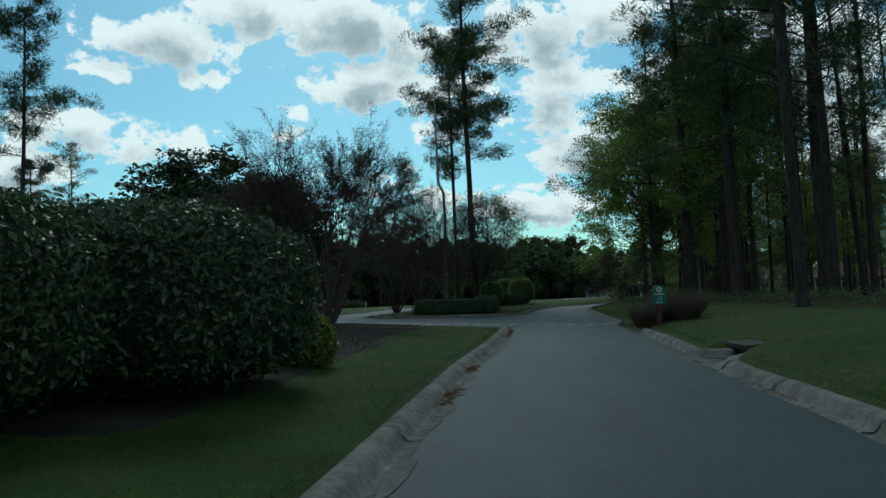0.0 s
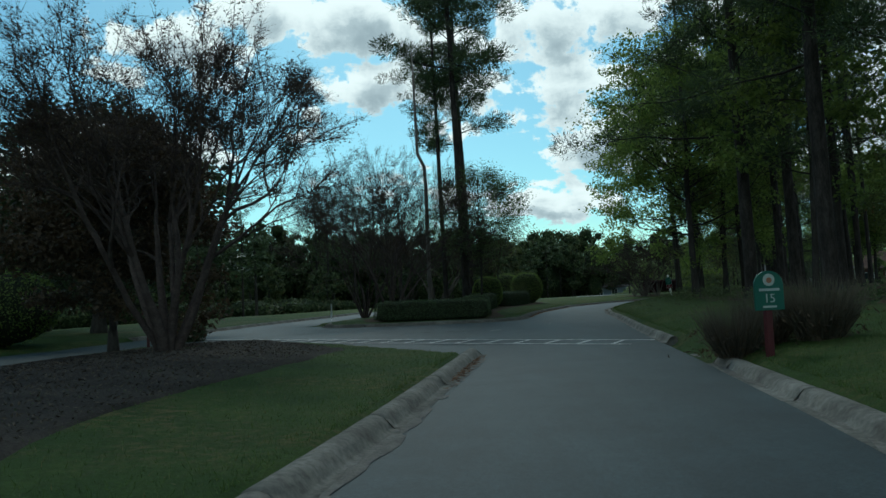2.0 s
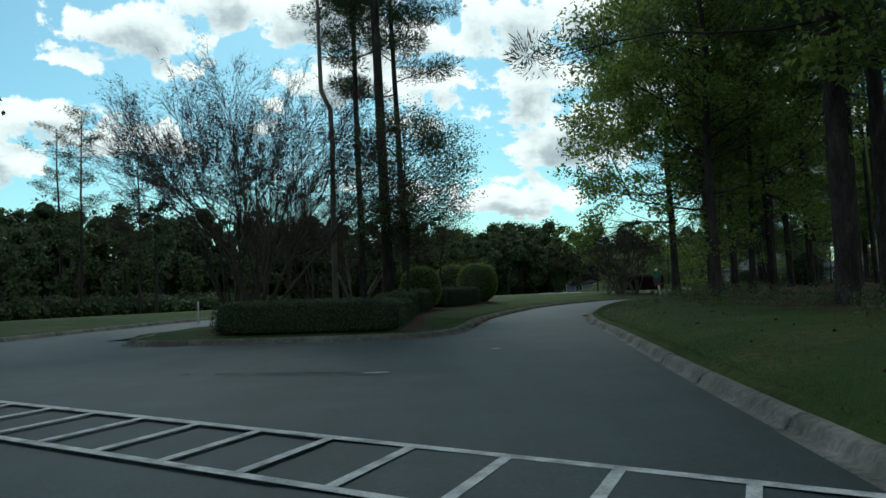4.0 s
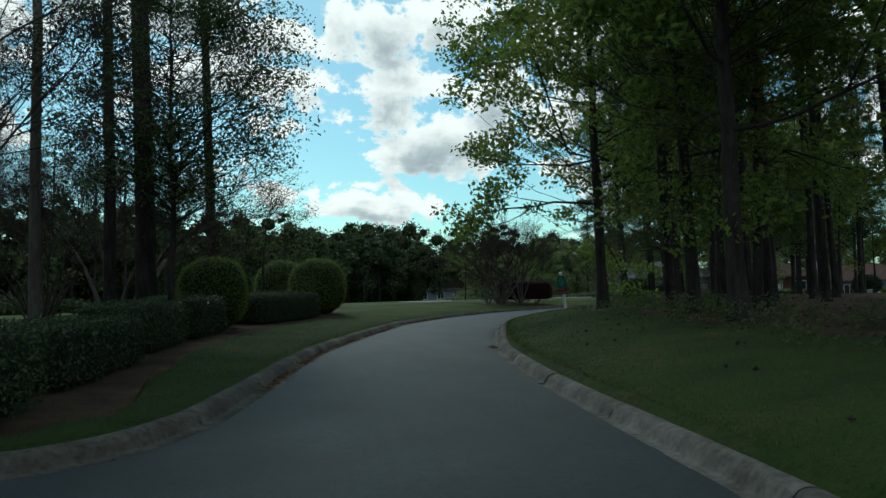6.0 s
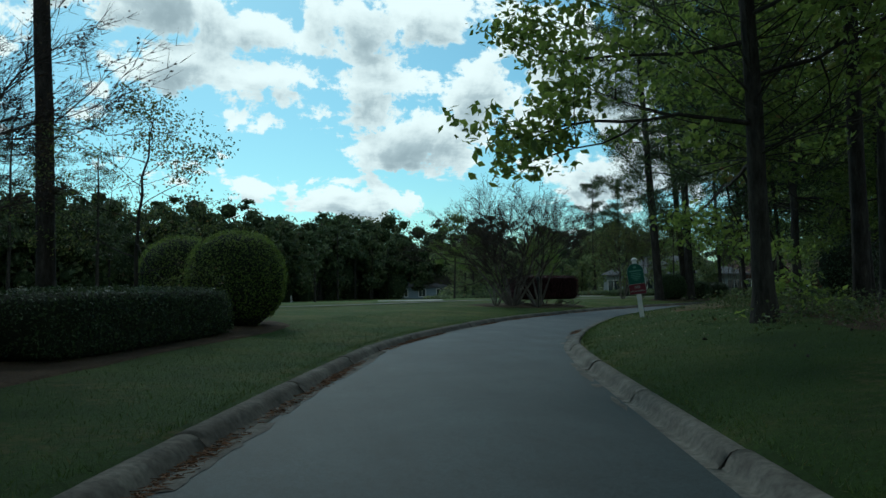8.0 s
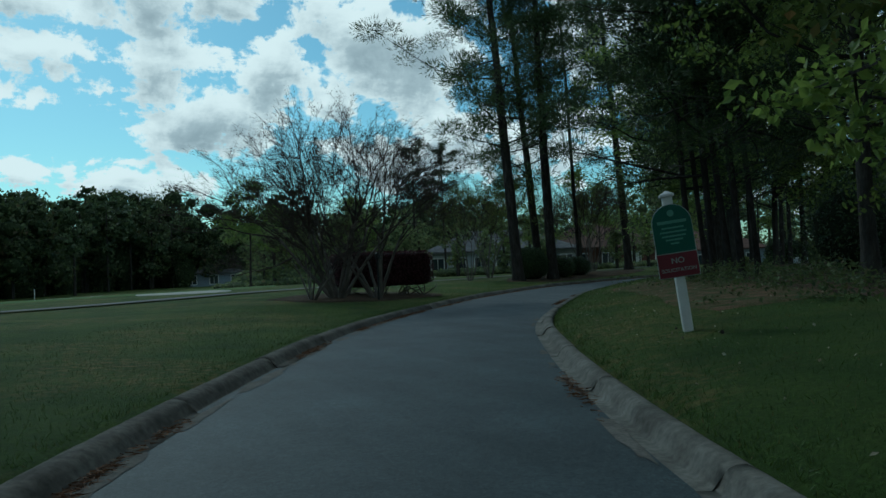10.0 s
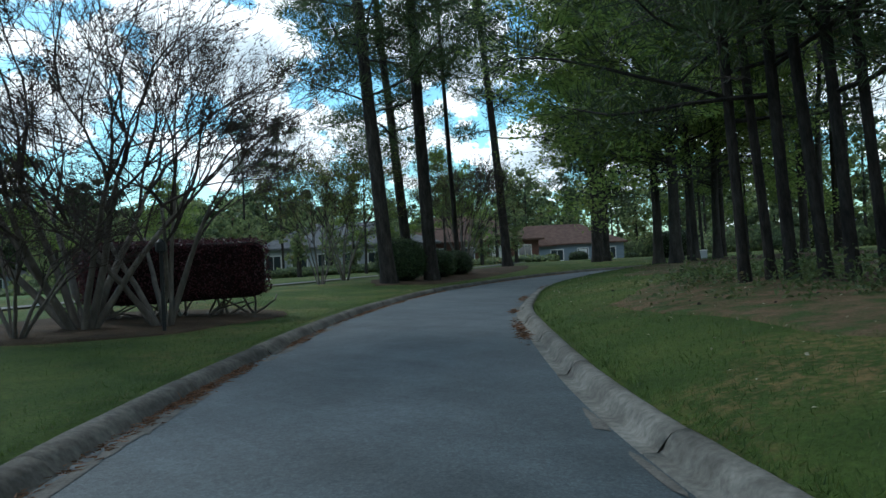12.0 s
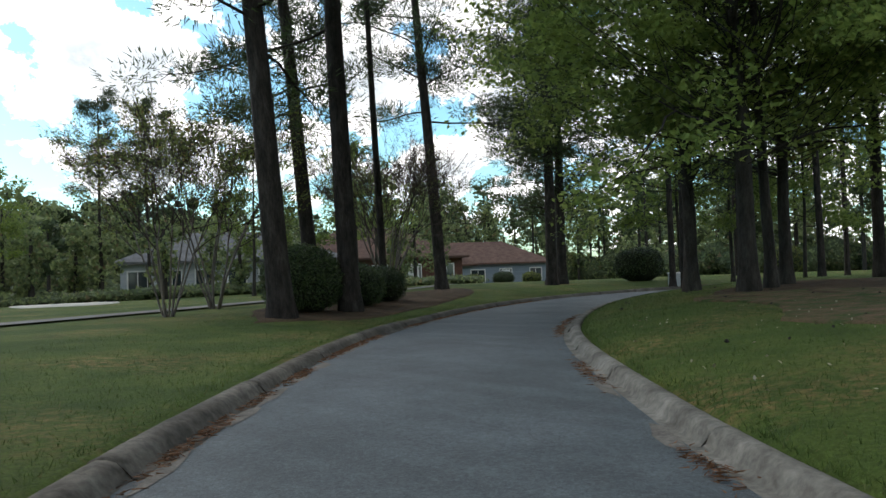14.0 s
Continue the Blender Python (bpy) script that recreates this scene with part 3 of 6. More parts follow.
def gz(x, y):
    return float(ground_z(np.array([[x]]), np.array([[y]]))[0, 0])


def axis_steps(lo, a, b, hi, fine):
    mid = np.arange(a, b + fine, fine)
    out_hi, s = [], fine
    p = mid[-1]
    while p < hi:
        s = min(s * 1.18, 80)
        p += s
        out_hi.append(p)
    out_lo, s = [], fine
    p = mid[0]
    while p > lo:
        s = min(s * 1.18, 80)
        p -= s
        out_lo.append(p)
    return np.concatenate([out_lo[::-1], mid, out_hi])


def build_ground():
    xs, ys = axis_steps(-1600, -9, 40, 1600, 0.36), axis_steps(-900, -2, 104, 2200, 0.36)
    px, py = np.meshgrid(xs, ys, indexing="ij")
    z = ground_z(px, py)
    g = Geo()
    nx, ny = px.shape
    i, j = np.meshgrid(np.arange(nx - 1), np.arange(ny - 1), indexing="ij")
    q = np.stack([i * ny + j, (i + 1) * ny + j, (i + 1) * ny + j + 1, i * ny + j + 1], -1).reshape(-1, 4)
    g.add(np.stack([px, py, z], -1).reshape(-1, 3), None, q)
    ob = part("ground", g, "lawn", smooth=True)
    tagged(ob, "mown green lawn with straw-brown patches", "ground", kind="structure")


def ribbon(name, line, half, z, material, label, n_across=5, crown=0.0):
    side = sideways(line)
    off = np.linspace(-1, 1, n_across)
    v = line[:, None] + side[:, None] * off[None, :, None] * np.broadcast_to(half, len(line))[:, None, None]
    zz = z + crown * (1 - off ** 2)
    v = np.concatenate([v, np.broadcast_to(zz[None, :, None], (*v.shape[:2], 1))], -1)
    n = len(line)
    i, j = np.meshgrid(np.arange(n - 1), np.arange(n_across - 1), indexing="ij")
    q = np.stack([i * n_across + j, i * n_across + j + 1, (i + 1) * n_across + j + 1, (i + 1) * n_across + j], -1).reshape(-1, 4)
    g = Geo()
    g.add(v.reshape(-1, 3), None, q)
    return tagged(part(name, g, material, smooth=True), label, "road", kind="structure")


def kerb_run(name, line, outward, label, z=0.0, length=3.0, seed=1, width=0.78, material="concrete"):
    """A rolled concrete kerb along the paved edge, in cast sections with open joints."""
    rng = np.random.default_rng(seed)
    holder = new(name)
    tagged(holder, label, "kerb", kind="structure")
    seg = np.r_[0, np.cumsum(np.linalg.norm(np.diff(line, axis=0), axis=1))]
    side = sideways(line) * outward
    prof = np.array([(-0.02, -0.1), (-0.02, 0.008), (0.13, 0.004), (0.165, 0.022), (0.21, 0.076), (0.26, 0.118), (0.33, 0.137), (0.41, 0.138), (0.47, 0.125), (0.5, 0.1), (0.5, -0.1)])
    s = 0.0
    while s < seg[-1] - 0.4:
        e = min(s + length * rng.uniform(0.85, 1.15), seg[-1])
        ns = max(6, int((e - s) / 0.14))
        k = np.linspace(s + 0.006, e - 0.006, ns)
        c = np.stack([np.interp(k, seg, line[:, i]) for i in (0, 1)], 1)
        sd = np.stack([np.interp(k, seg, side[:, i]) for i in (0, 1)], 1)
        dz, dx = rng.normal(0, 0.004), rng.normal(0, 0.006)
        wob = rng.normal(0, 0.0012, (ns, len(prof)))
        v = np.zeros((ns, len(prof), 3))
        v[..., :2] = c[:, None] + sd[:, None] * (prof[None, :, 0:1] * width + dx)
        v[..., 2] = z + prof[None, :, 1] + dz + wob
        m = len(prof)
        i, j = np.meshgrid(np.arange(ns - 1), np.arange(m - 1), indexing="ij")
        q = np.stack([i * m + j, i * m + j + 1, (i + 1) * m + j + 1, (i + 1) * m + j], -1).reshape(-1, 4)
        if outward < 0:
            q = q[:, ::-1]
        caps = [[0, t, t + 1] for t in range(1, m - 1)] + [[(ns - 1) * m, (ns - 1) * m + t + 1, (ns - 1) * m + t] for t in range(1, m - 1)]
        g = Geo()
        g.add(v.reshape(-1, 3), caps, q)
        part("kerb_section", g, material, holder, smooth=True)
        s = e
    return holder


def cut(line, axis_from, axis_to):
    """The stretch of a line between two values of y (before the bend) given as indices of arc length."""
    seg = np.r_[0, np.cumsum(np.linalg.norm(np.diff(line, axis=0), axis=1))]
    k = (seg >= axis_from) & (seg <= axis_to)
    return line[k]


def arc_at(line, x, y):
    seg = np.r_[0, np.cumsum(np.linalg.norm(np.diff(line, axis=0), axis=1))]
    return seg[((line - [x, y]) ** 2).sum(1).argmin()]


def patch(name, outline, material, label, lift=0.02, kind="structure", cat="bed", rough_edge=0.25, seed=0, step=0.6):
    """A bed laid over the ground, with an uneven outline that follows the ground's height."""
    rng = np.random.default_rng(seed)
    o = spline(list(outline) + [outline[0]], 0.5)[:-1]
    c = o.mean(0)
    rad = 1 + rough_edge * 0.25 * np.convolve(np.r_[rng.normal(0, 1, len(o))], np.ones(3) / 3, "same") / 2
    o = c + (o - c) * rad[:, None]
    rings = [o * f + c * (1 - f) for f in (1.0, 0.97, 0.85, 0.7, 0.5, 0.25)]
    v = np.concatenate(rings + [c[None]])
    z = ground_z(v[:, 0:1], v[:, 1:2])[:, 0] + lift
    z[:len(o)] -= lift + 0.03
    z = z + np.where(np.arange(len(v)) >= len(o), rng.normal(0, 0.006, len(v)), 0)
    n = len(o)
    q, t = [], []
    for r in range(5):
        for i in range(n):
            q.append((r * n + i, r * n + (i + 1) % n, (r + 1) * n + (i + 1) % n, (r + 1) * n + i))
    for i in range(n):
        t.append((5 * n + i, 5 * n + (i + 1) % n, 6 * n))
    g = Geo()
    g.add(np.c_[v, z], t, q)
    return tagged(part(name, g, material, smooth=True), label, cat, kind=kind)


# ---------------------------------------------------------------- large structure
build_ground()
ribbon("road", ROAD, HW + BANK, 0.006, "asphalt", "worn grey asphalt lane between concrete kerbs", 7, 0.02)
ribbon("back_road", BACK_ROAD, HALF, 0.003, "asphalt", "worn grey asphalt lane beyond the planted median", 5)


def plaza():
    bm = bmesh.new()
    f = bm.faces.new([bm.verts.new((x, y, 0.0)) for x, y in PLAZA])
    bmesh.ops.triangulate(bm, faces=[f])
    if sum(fc.normal.z for fc in bm.faces) < 0:
        bmesh.ops.reverse_faces(bm, faces=bm.faces[:])
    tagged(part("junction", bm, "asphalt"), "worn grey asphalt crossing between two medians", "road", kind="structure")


plaza()
end_left = arc_at(LEFT_EDGE, 2.1, 27.4)
kerb_run("kerb_left", cut(LEFT_EDGE, arc_at(LEFT_EDGE, -0.9, -8), end_left), -1, "stained rolled concrete kerb along the lane", seed=2)
island = spline([(-4.6, 49.5), (-4.35, 47), (-3.9, 45.9), (-2.8, 45.15), (1.5, 44.85), (3.2, 45.0), (4.3, 45.7), (4.95, 47.2)])
tail = cut(LEFT_EDGE, arc_at(LEFT_EDGE, 5.5, 50.5), 1e9)
kerb_run("kerb_median", np.vstack([island, tail]), -1, "dark concrete kerb round the planted median", seed=3, material="darker_concrete")
kerb_run("kerb_right_near", np.vstack([cut(RIGHT_EDGE, arc_at(RIGHT_EDGE, 2.1, -8), arc_at(RIGHT_EDGE, 4.0, 11.3)), spline([(4.1, 11.8), (4.22, 12.4), (4.44, 12.98), (4.82, 13.52), (5.32, 14.08)], 0.12)]), 1,
         "pale rolled concrete kerb curling into the drain", seed=4, length=3.1)
kerb_run("kerb_right_mid", np.vstack([spline([(5.35, 14.4), (4.98, 14.42), (4.7, 14.56), (4.53, 14.88), (4.5, 15.3)], 0.1), cut(RIGHT_EDGE, arc_at(RIGHT_EDGE, 4.5, 15.7), arc_at(RIGHT_EDGE, 5.7, 24.0))]), 1,
         "pale rolled concrete kerb beside the drain", seed=5)
kerb_run("kerb_right_far", cut(RIGHT_EDGE, arc_at(RIGHT_EDGE, 6.3, 28.8), 1e9), 1, "cracked pale concrete kerb along the bend", seed=6, width=0.64)
kerb_run("kerb_back", BACK_ROAD[(BACK_ROAD[:, 1] > 40) & (BACK_ROAD[:, 1] < 78)] - BACK_SIDE[(BACK_ROAD[:, 1] > 40) & (BACK_ROAD[:, 1] < 78)] * HALF, -1,
         "concrete kerb along the far lane", seed=7)

STRAW_A = [(26.5, 84.2), (25.2, 82.4), (24.0, 80.4), (22.2, 77.6), (20.4, 74.6), (22.5, 74.2), (26, 79), (29.5, 83), (31, 85.2), (29, 85.6)]
STRAW_B = [(33.6, 89.6), (36.5, 90.6), (38.8, 92.8), (41, 93), (41, 89.5), (37.5, 87.8), (33.5, 87.4)]
patch("mulch_bed", [(-2.0, 12.5), (-1.5, 16), (-1.4, 21), (-0.7, 26), (-0.9, 30), (-4.2, 35.2), (-7.2, 32), (-8.0, 26), (-8.2, 16), (-8, 6), (-3.2, 6), (-2.3, 9)], "mulch", "dark mulch bed under shrubs on the median", 0.025, seed=3)
patch("straw_bed_median", [(-2.6, 46.8), (3.4, 46.4), (3.9, 50), (4.0, 55), (4.7, 60), (6.2, 66), (8.2, 72), (8.5, 75), (6, 77), (2, 70), (0.5, 60), (-2.5, 52)], "straw", "brown pine straw bed under the median hedges", 0.025, seed=4)
patch("straw_bed_crape", [(18.0, 91), (18.8, 88.9), (21.0, 89.0), (23.4, 90.4), (25.0, 91.6), (24.8, 93.4), (20.5, 93.8)], "straw", "reddish pine straw bed under crape myrtles", 0.025, seed=5)
patch("straw_bed_pines", [(33.4, 100.6), (36, 100.2), (39.5, 101.8), (49, 107.6), (52.6, 112.4), (42, 108), (36, 104.5)], "straw", "reddish pine straw bed under roadside pines", 0.025, seed=6)
patch("straw_bed_woods", [(26.5, 80.0), (24.7, 78.0), (22, 74), (17.5, 66), (14.6, 57.5), (13.3, 51), (12.2, 42), (12.2, 33), (12, 20), (12.5, 5), (30, 0), (45, 40), (48, 70), (40, 82), (31, 83.4)],
      "straw", "brown leaf and straw floor of the woods", 0.03, seed=7)
patch("thin_straw", STRAW_A, "thin_straw", "thin turf strewn with reddish straw beside the woods", 0.03, seed=21, rough_edge=0.7)
patch("thin_straw", STRAW_B, "thin_straw", "worn turf strewn with brown straw near the oaks", 0.03, seed=22, rough_edge=0.7)
patch("straw_bed_oaks", [(38.5, 92.9), (43, 94.2), (48, 93.6), (49, 89), (44, 87.5), (39.5, 89.5)], "straw", "brown leaf litter under the oak group", 0.025, seed=8)
patch("sand_bunker", [(15.8, 104), (17.5, 102.4), (19.6, 103), (20.2, 107), (18.6, 111.5), (16.5, 110)], "sand", "pale sand bunker in the golf course", 0.04, cat="bunker", seed=9)
patch("sand_bunker", [(34.4, 117.4), (36.8, 116.8), (39.6, 120.4), (40.4, 126.5), (38, 127), (36, 123.5)], "sand", "pale sand bunker beside the cart path", 0.04, cat="bunker", seed=10)
patch("putting_green", [(2, 108), (14, 107), (24, 113), (26, 124), (12, 132), (0, 124)], "fairway", "smooth bright putting green", 0.05, cat="green", seed=11)
patch("sand_bunker", [(5, 135), (14, 134), (17, 138), (8, 141)], "sand", "far sand bunker by the tree line", 0.05, cat="bunker", seed=12)
ribbon("cart_path", spline([(-2, 84), (6, 89.5), (13.9, 94.2), (21.5, 100.2), (28, 104.6), (36, 107.9), (46, 112), (60, 119)]), 0.5, 0.0, "path", "narrow pale concrete cart path", 3)
cp = bpy.data.objects["cart_path"].data
co = np.zeros(len(cp.vertices) * 3)
cp.vertices.foreach_get("co", co)
co = co.reshape(-1, 3)
co[:, 2] = ground_z(co[:, 0:1], co[:, 1:2])[:, 0] + 0.05
cp.vertices.foreach_set("co", co.ravel())


# painted crossing, a ladder of white bars set across both lanes
def crossing():
    holder = tagged(new("crosswalk"), "worn white painted ladder crossing", "road marking", kind="structure")
    a, b = np.array((6.3, 29.7)), np.array((-7.6, 39.6))
    d = (b - a) / np.linalg.norm(b - a)
    n = np.array((d[1], -d[0]))
    if n[1] > 0:
        n = -n
    length = np.linalg.norm(b - a)

    def bar(p, q, w):
        p, q = np.array(p), np.array(q)
        e = (q - p) / np.linalg.norm(q - p)
        s = np.array((e[1], -e[0])) * w / 2
        g = Geo()
        pts = [p - s, p + s, q + s, q - s]
        g.add([(x, y, 0.0305) for x, y in pts] + [(x, y, 0.027) for x, y in pts], None, [(0, 1, 2, 3), (0, 4, 5, 1), (2, 6, 7, 3), (1, 5, 6, 2), (3, 7, 4, 0)])
        part("stripe", g, "road_white", holder)

    bar(a, b, 0.11)
    bar(a + n * 1.3, b + n * 1.3 - d * 3.5, 0.1)
    k = 0.7
    while k < length - 3:
        bar(a + d * k + n * 0.05, a + d * (k - 0.25) + n * 1.25, 0.09)
        k += 0.84


crossing()


def road_marks():
    """A broken tar seam and scuffed paint spots."""
    g = Geo()
    rng = np.random.default_rng(5)
    for x0, x1 in ((0.0, 0.14), (0.55, 1.02), (1.22, 1.9), (1.86, 2.35), (2.3, 2.78)):
        n = 9
        px = np.linspace(x0, x1, n)
        py = 37.78 - 0.19 * px + rng.normal(0, 0.012, n) - 0.02 * (x0 > 0.5)
        w = rng.uniform(0.035, 0.075, n) * np.sin(np.linspace(0.3, 2.84, n)) ** 0.5
        v = np.concatenate([np.c_[px, py - w, np.full(n, 0.0275)], np.c_[px, py + w, np.full(n, 0.0275)]])
        g.add(v, None, [(k, k + 1, n + 1 + k, n + k) for k in range(n - 1)])
    tagged(part("tar_seam", g, "tar"), "broken black tar seam across the asphalt", "road marking", kind="structure")
    for x, y, w in ((5.2, 40.9, 0.1), (3.05, 37.13, 0.2)):
        g = Geo()
        g.add([(x - w, y - 0.05, 0.029), (x + w, y - 0.06, 0.029), (x + w * 0.9, y + 0.05, 0.029), (x - w * 0.8, y + 0.04, 0.029)], None, [(0, 1, 2, 3)])
        tagged(part("paint_spot", g, "road_white"), "scuffed white paint spot on the asphalt", "road marking", kind="structure")


road_marks()


# ---------------------------------------------------------------- trees
def branch_line(rng, start, direction, length, n, wander=0.12, lift=0.0):
    d = np.array(direction, float)
    d /= np.linalg.norm(d)
    pts = [np.array(start, float)]
    for _ in range(n):
        d = d + rng.normal(0, wander, 3) + (0, 0, lift)
        d /= np.linalg.norm(d)
        pts.append(pts[-1] + d * length / n)
    return np.array(pts)


def pine_master(seed, height=25.0, dia=0.42, bare=0.5, limbs=34, reach=3.6, per=8, blades=17, needle="needles", name="pine_tree", label="", dead=0, width=0.058, tuft=1.0):
    rng = np.random.default_rng(seed)
    ob = root(name, 0, 0, 0, label or "tall loblolly pine with a bare trunk and high open crown", "tree", "pines")
    k = np.linspace(0, 1, 16)
    bend = np.cumsum(rng.normal(0, 0.05, (16, 2)), axis=0)
    axis = np.c_[bend[:, 0] * k, bend[:, 1] * k, k * height]
    flare = 1 + 0.45 * np.exp(-k * height / 0.35)
    g = Geo()
    axis = np.vstack([axis[0] - (0, 0, 0.4), axis[0] + (0, 0, 0.12), axis[0] + (0, 0, 0.5), axis[1:]])
    rad = dia / 2 * np.r_[1.5, 1.3, 1.08, (1 - 0.72 * k[1:] ** 1.3)]
    tube(g, axis, rad, 10)
    part("trunk", g, "pine_bark", ob, smooth=True)
    gl, gn = Geo(), Geo()
    cc, cd = [], []
    for i in range(limbs):
        f = bare + (1 - bare) * (i + rng.uniform(-0.4, 0.4)) / limbs
        f = min(max(f, bare - 0.04), 0.99)
        z = f * height
        base = np.array([np.interp(z, axis[:, 2], axis[:, j]) for j in range(3)])
        a = i * 2.4 + rng.uniform(-0.5, 0.5)
        u = max(0.0, (f - bare) / (1 - bare))
        ln = reach * rng.uniform(0.45, 1.15) * (1 - 0.5 * u ** 2.2) * (0.6 if rng.random() < 0.25 else 1.0)
        tilt = 0.08 + 0.6 * u + rng.normal(0, 0.26)
        pts = branch_line(rng, base, (math.cos(a), math.sin(a), tilt), ln, 6, 0.14, 0.03)
        tube(gl, pts, np.linspace(0.04 * (1.2 - u * 0.6), 0.01, 7), 4)
        for j in range(per):
            q = pts[rng.integers(2, 7)] + rng.normal(0, 0.1, 3)
            side = np.array([rng.normal(0, 1), rng.normal(0, 1), rng.uniform(-0.1, 0.5)])
            side /= np.linalg.norm(side)
            tip = q + side * rng.uniform(0.3, 0.9) * (1 - 0.4 * u)
            tube(gl, np.array([q, tip]), (0.014, 0.006), 3, False)
            # a flat cloud of needles round the twig's end
            wide = tuft * rng.uniform(0.28, 0.62) * (1 - 0.3 * u)
            d = rng.normal(0, 1, (blades, 3))
            d /= np.linalg.norm(d, axis=1, keepdims=True)
            cc.append(tip + d * np.cbrt(rng.random((blades, 1))) * (wide, wide, wide * 0.62))
            cd.append(d + side * 0.3 + (0, 0, 0.35))
    for i in range(dead):
        z, a = rng.uniform(2.6, 6.5), rng.uniform(0, 6.28)
        base = np.array([np.interp(z, axis[:, 2], axis[:, j]) for j in range(3)])
        gd = Geo()
        pts = branch_line(rng, base, (math.cos(a), math.sin(a), 0.1), rng.uniform(1.6, 3.4), 7, 0.16, -0.01)
        tube(gd, pts, np.linspace(0.022, 0.006, 8), 4)
        for j in range(9):
            q = pts[rng.integers(2, 8)]
            tube(gd, branch_line(rng, q, rng.normal(0, 1, 3) * (1, 1, 0.5) + (math.cos(a), math.sin(a), 0), rng.uniform(0.3, 1.0), 3, 0.3), (0.009, 0.007, 0.005, 0.004), 3, False)
        part("dead_limb", gd, "dead_wood", ob, "bare grey dead limb")
    spikes(gn, rng, np.concatenate(cc), np.concatenate(cd), 0.24, width, 0.15)
    tagged(part("branchwork", gl, "pine_bark", ob), kind="stuff")
    part("crown", gn, needle, ob)
    return ob


def grow(rng, gl, start, direction, length, radius, depth, tips, wander=0.16, lift=0.02, kids=3, sides=5, spread=0.75, shrink=0.68, up=-9, thin=False):
    n = 5 if depth > 1 else (3 if depth else 2)
    radius = max(radius, 0.008)
    pts = branch_line(rng, start, direction, length, n, wander, lift)
    if depth == 0 and thin:
        a, b = pts[0], pts[-1]
        w = np.cross(b - a, rng.normal(0, 1, 3))
        w *= 0.009 / (np.linalg.norm(w) + 1e-9)
        gl.add([a - w, a + w, b], [(0, 1, 2)])
        tips += [b, pts[1]]
        return
    tube(gl, pts, np.linspace(radius, radius * (0.45 if depth else 0.25), n + 1), sides if depth > 1 else 3, depth == 0)
    if depth == 0:
        tips.append(pts[-1])
        tips.append(pts[-2])
        return
    for i in range(kids):
        f = rng.uniform(0.35, 1.0) if i else 1.0
        p = pts[0] + 0
        p = np.array([np.interp(f * n, np.arange(n + 1), pts[:, j]) for j in range(3)])
        d = pts[-1] - pts[-3]
        d /= np.linalg.norm(d)
        d = d + rng.normal(0, spread, 3) * (0.5 if i == 0 else 1)
        d[2] = max(d[2], up)
        grow(rng, gl, p, d, length * shrink * rng.uniform(0.8, 1.2), radius * (0.62 if i == 0 else 0.48), depth - 1, tips, wander, lift, kids, sides, spread, shrink, up, thin)


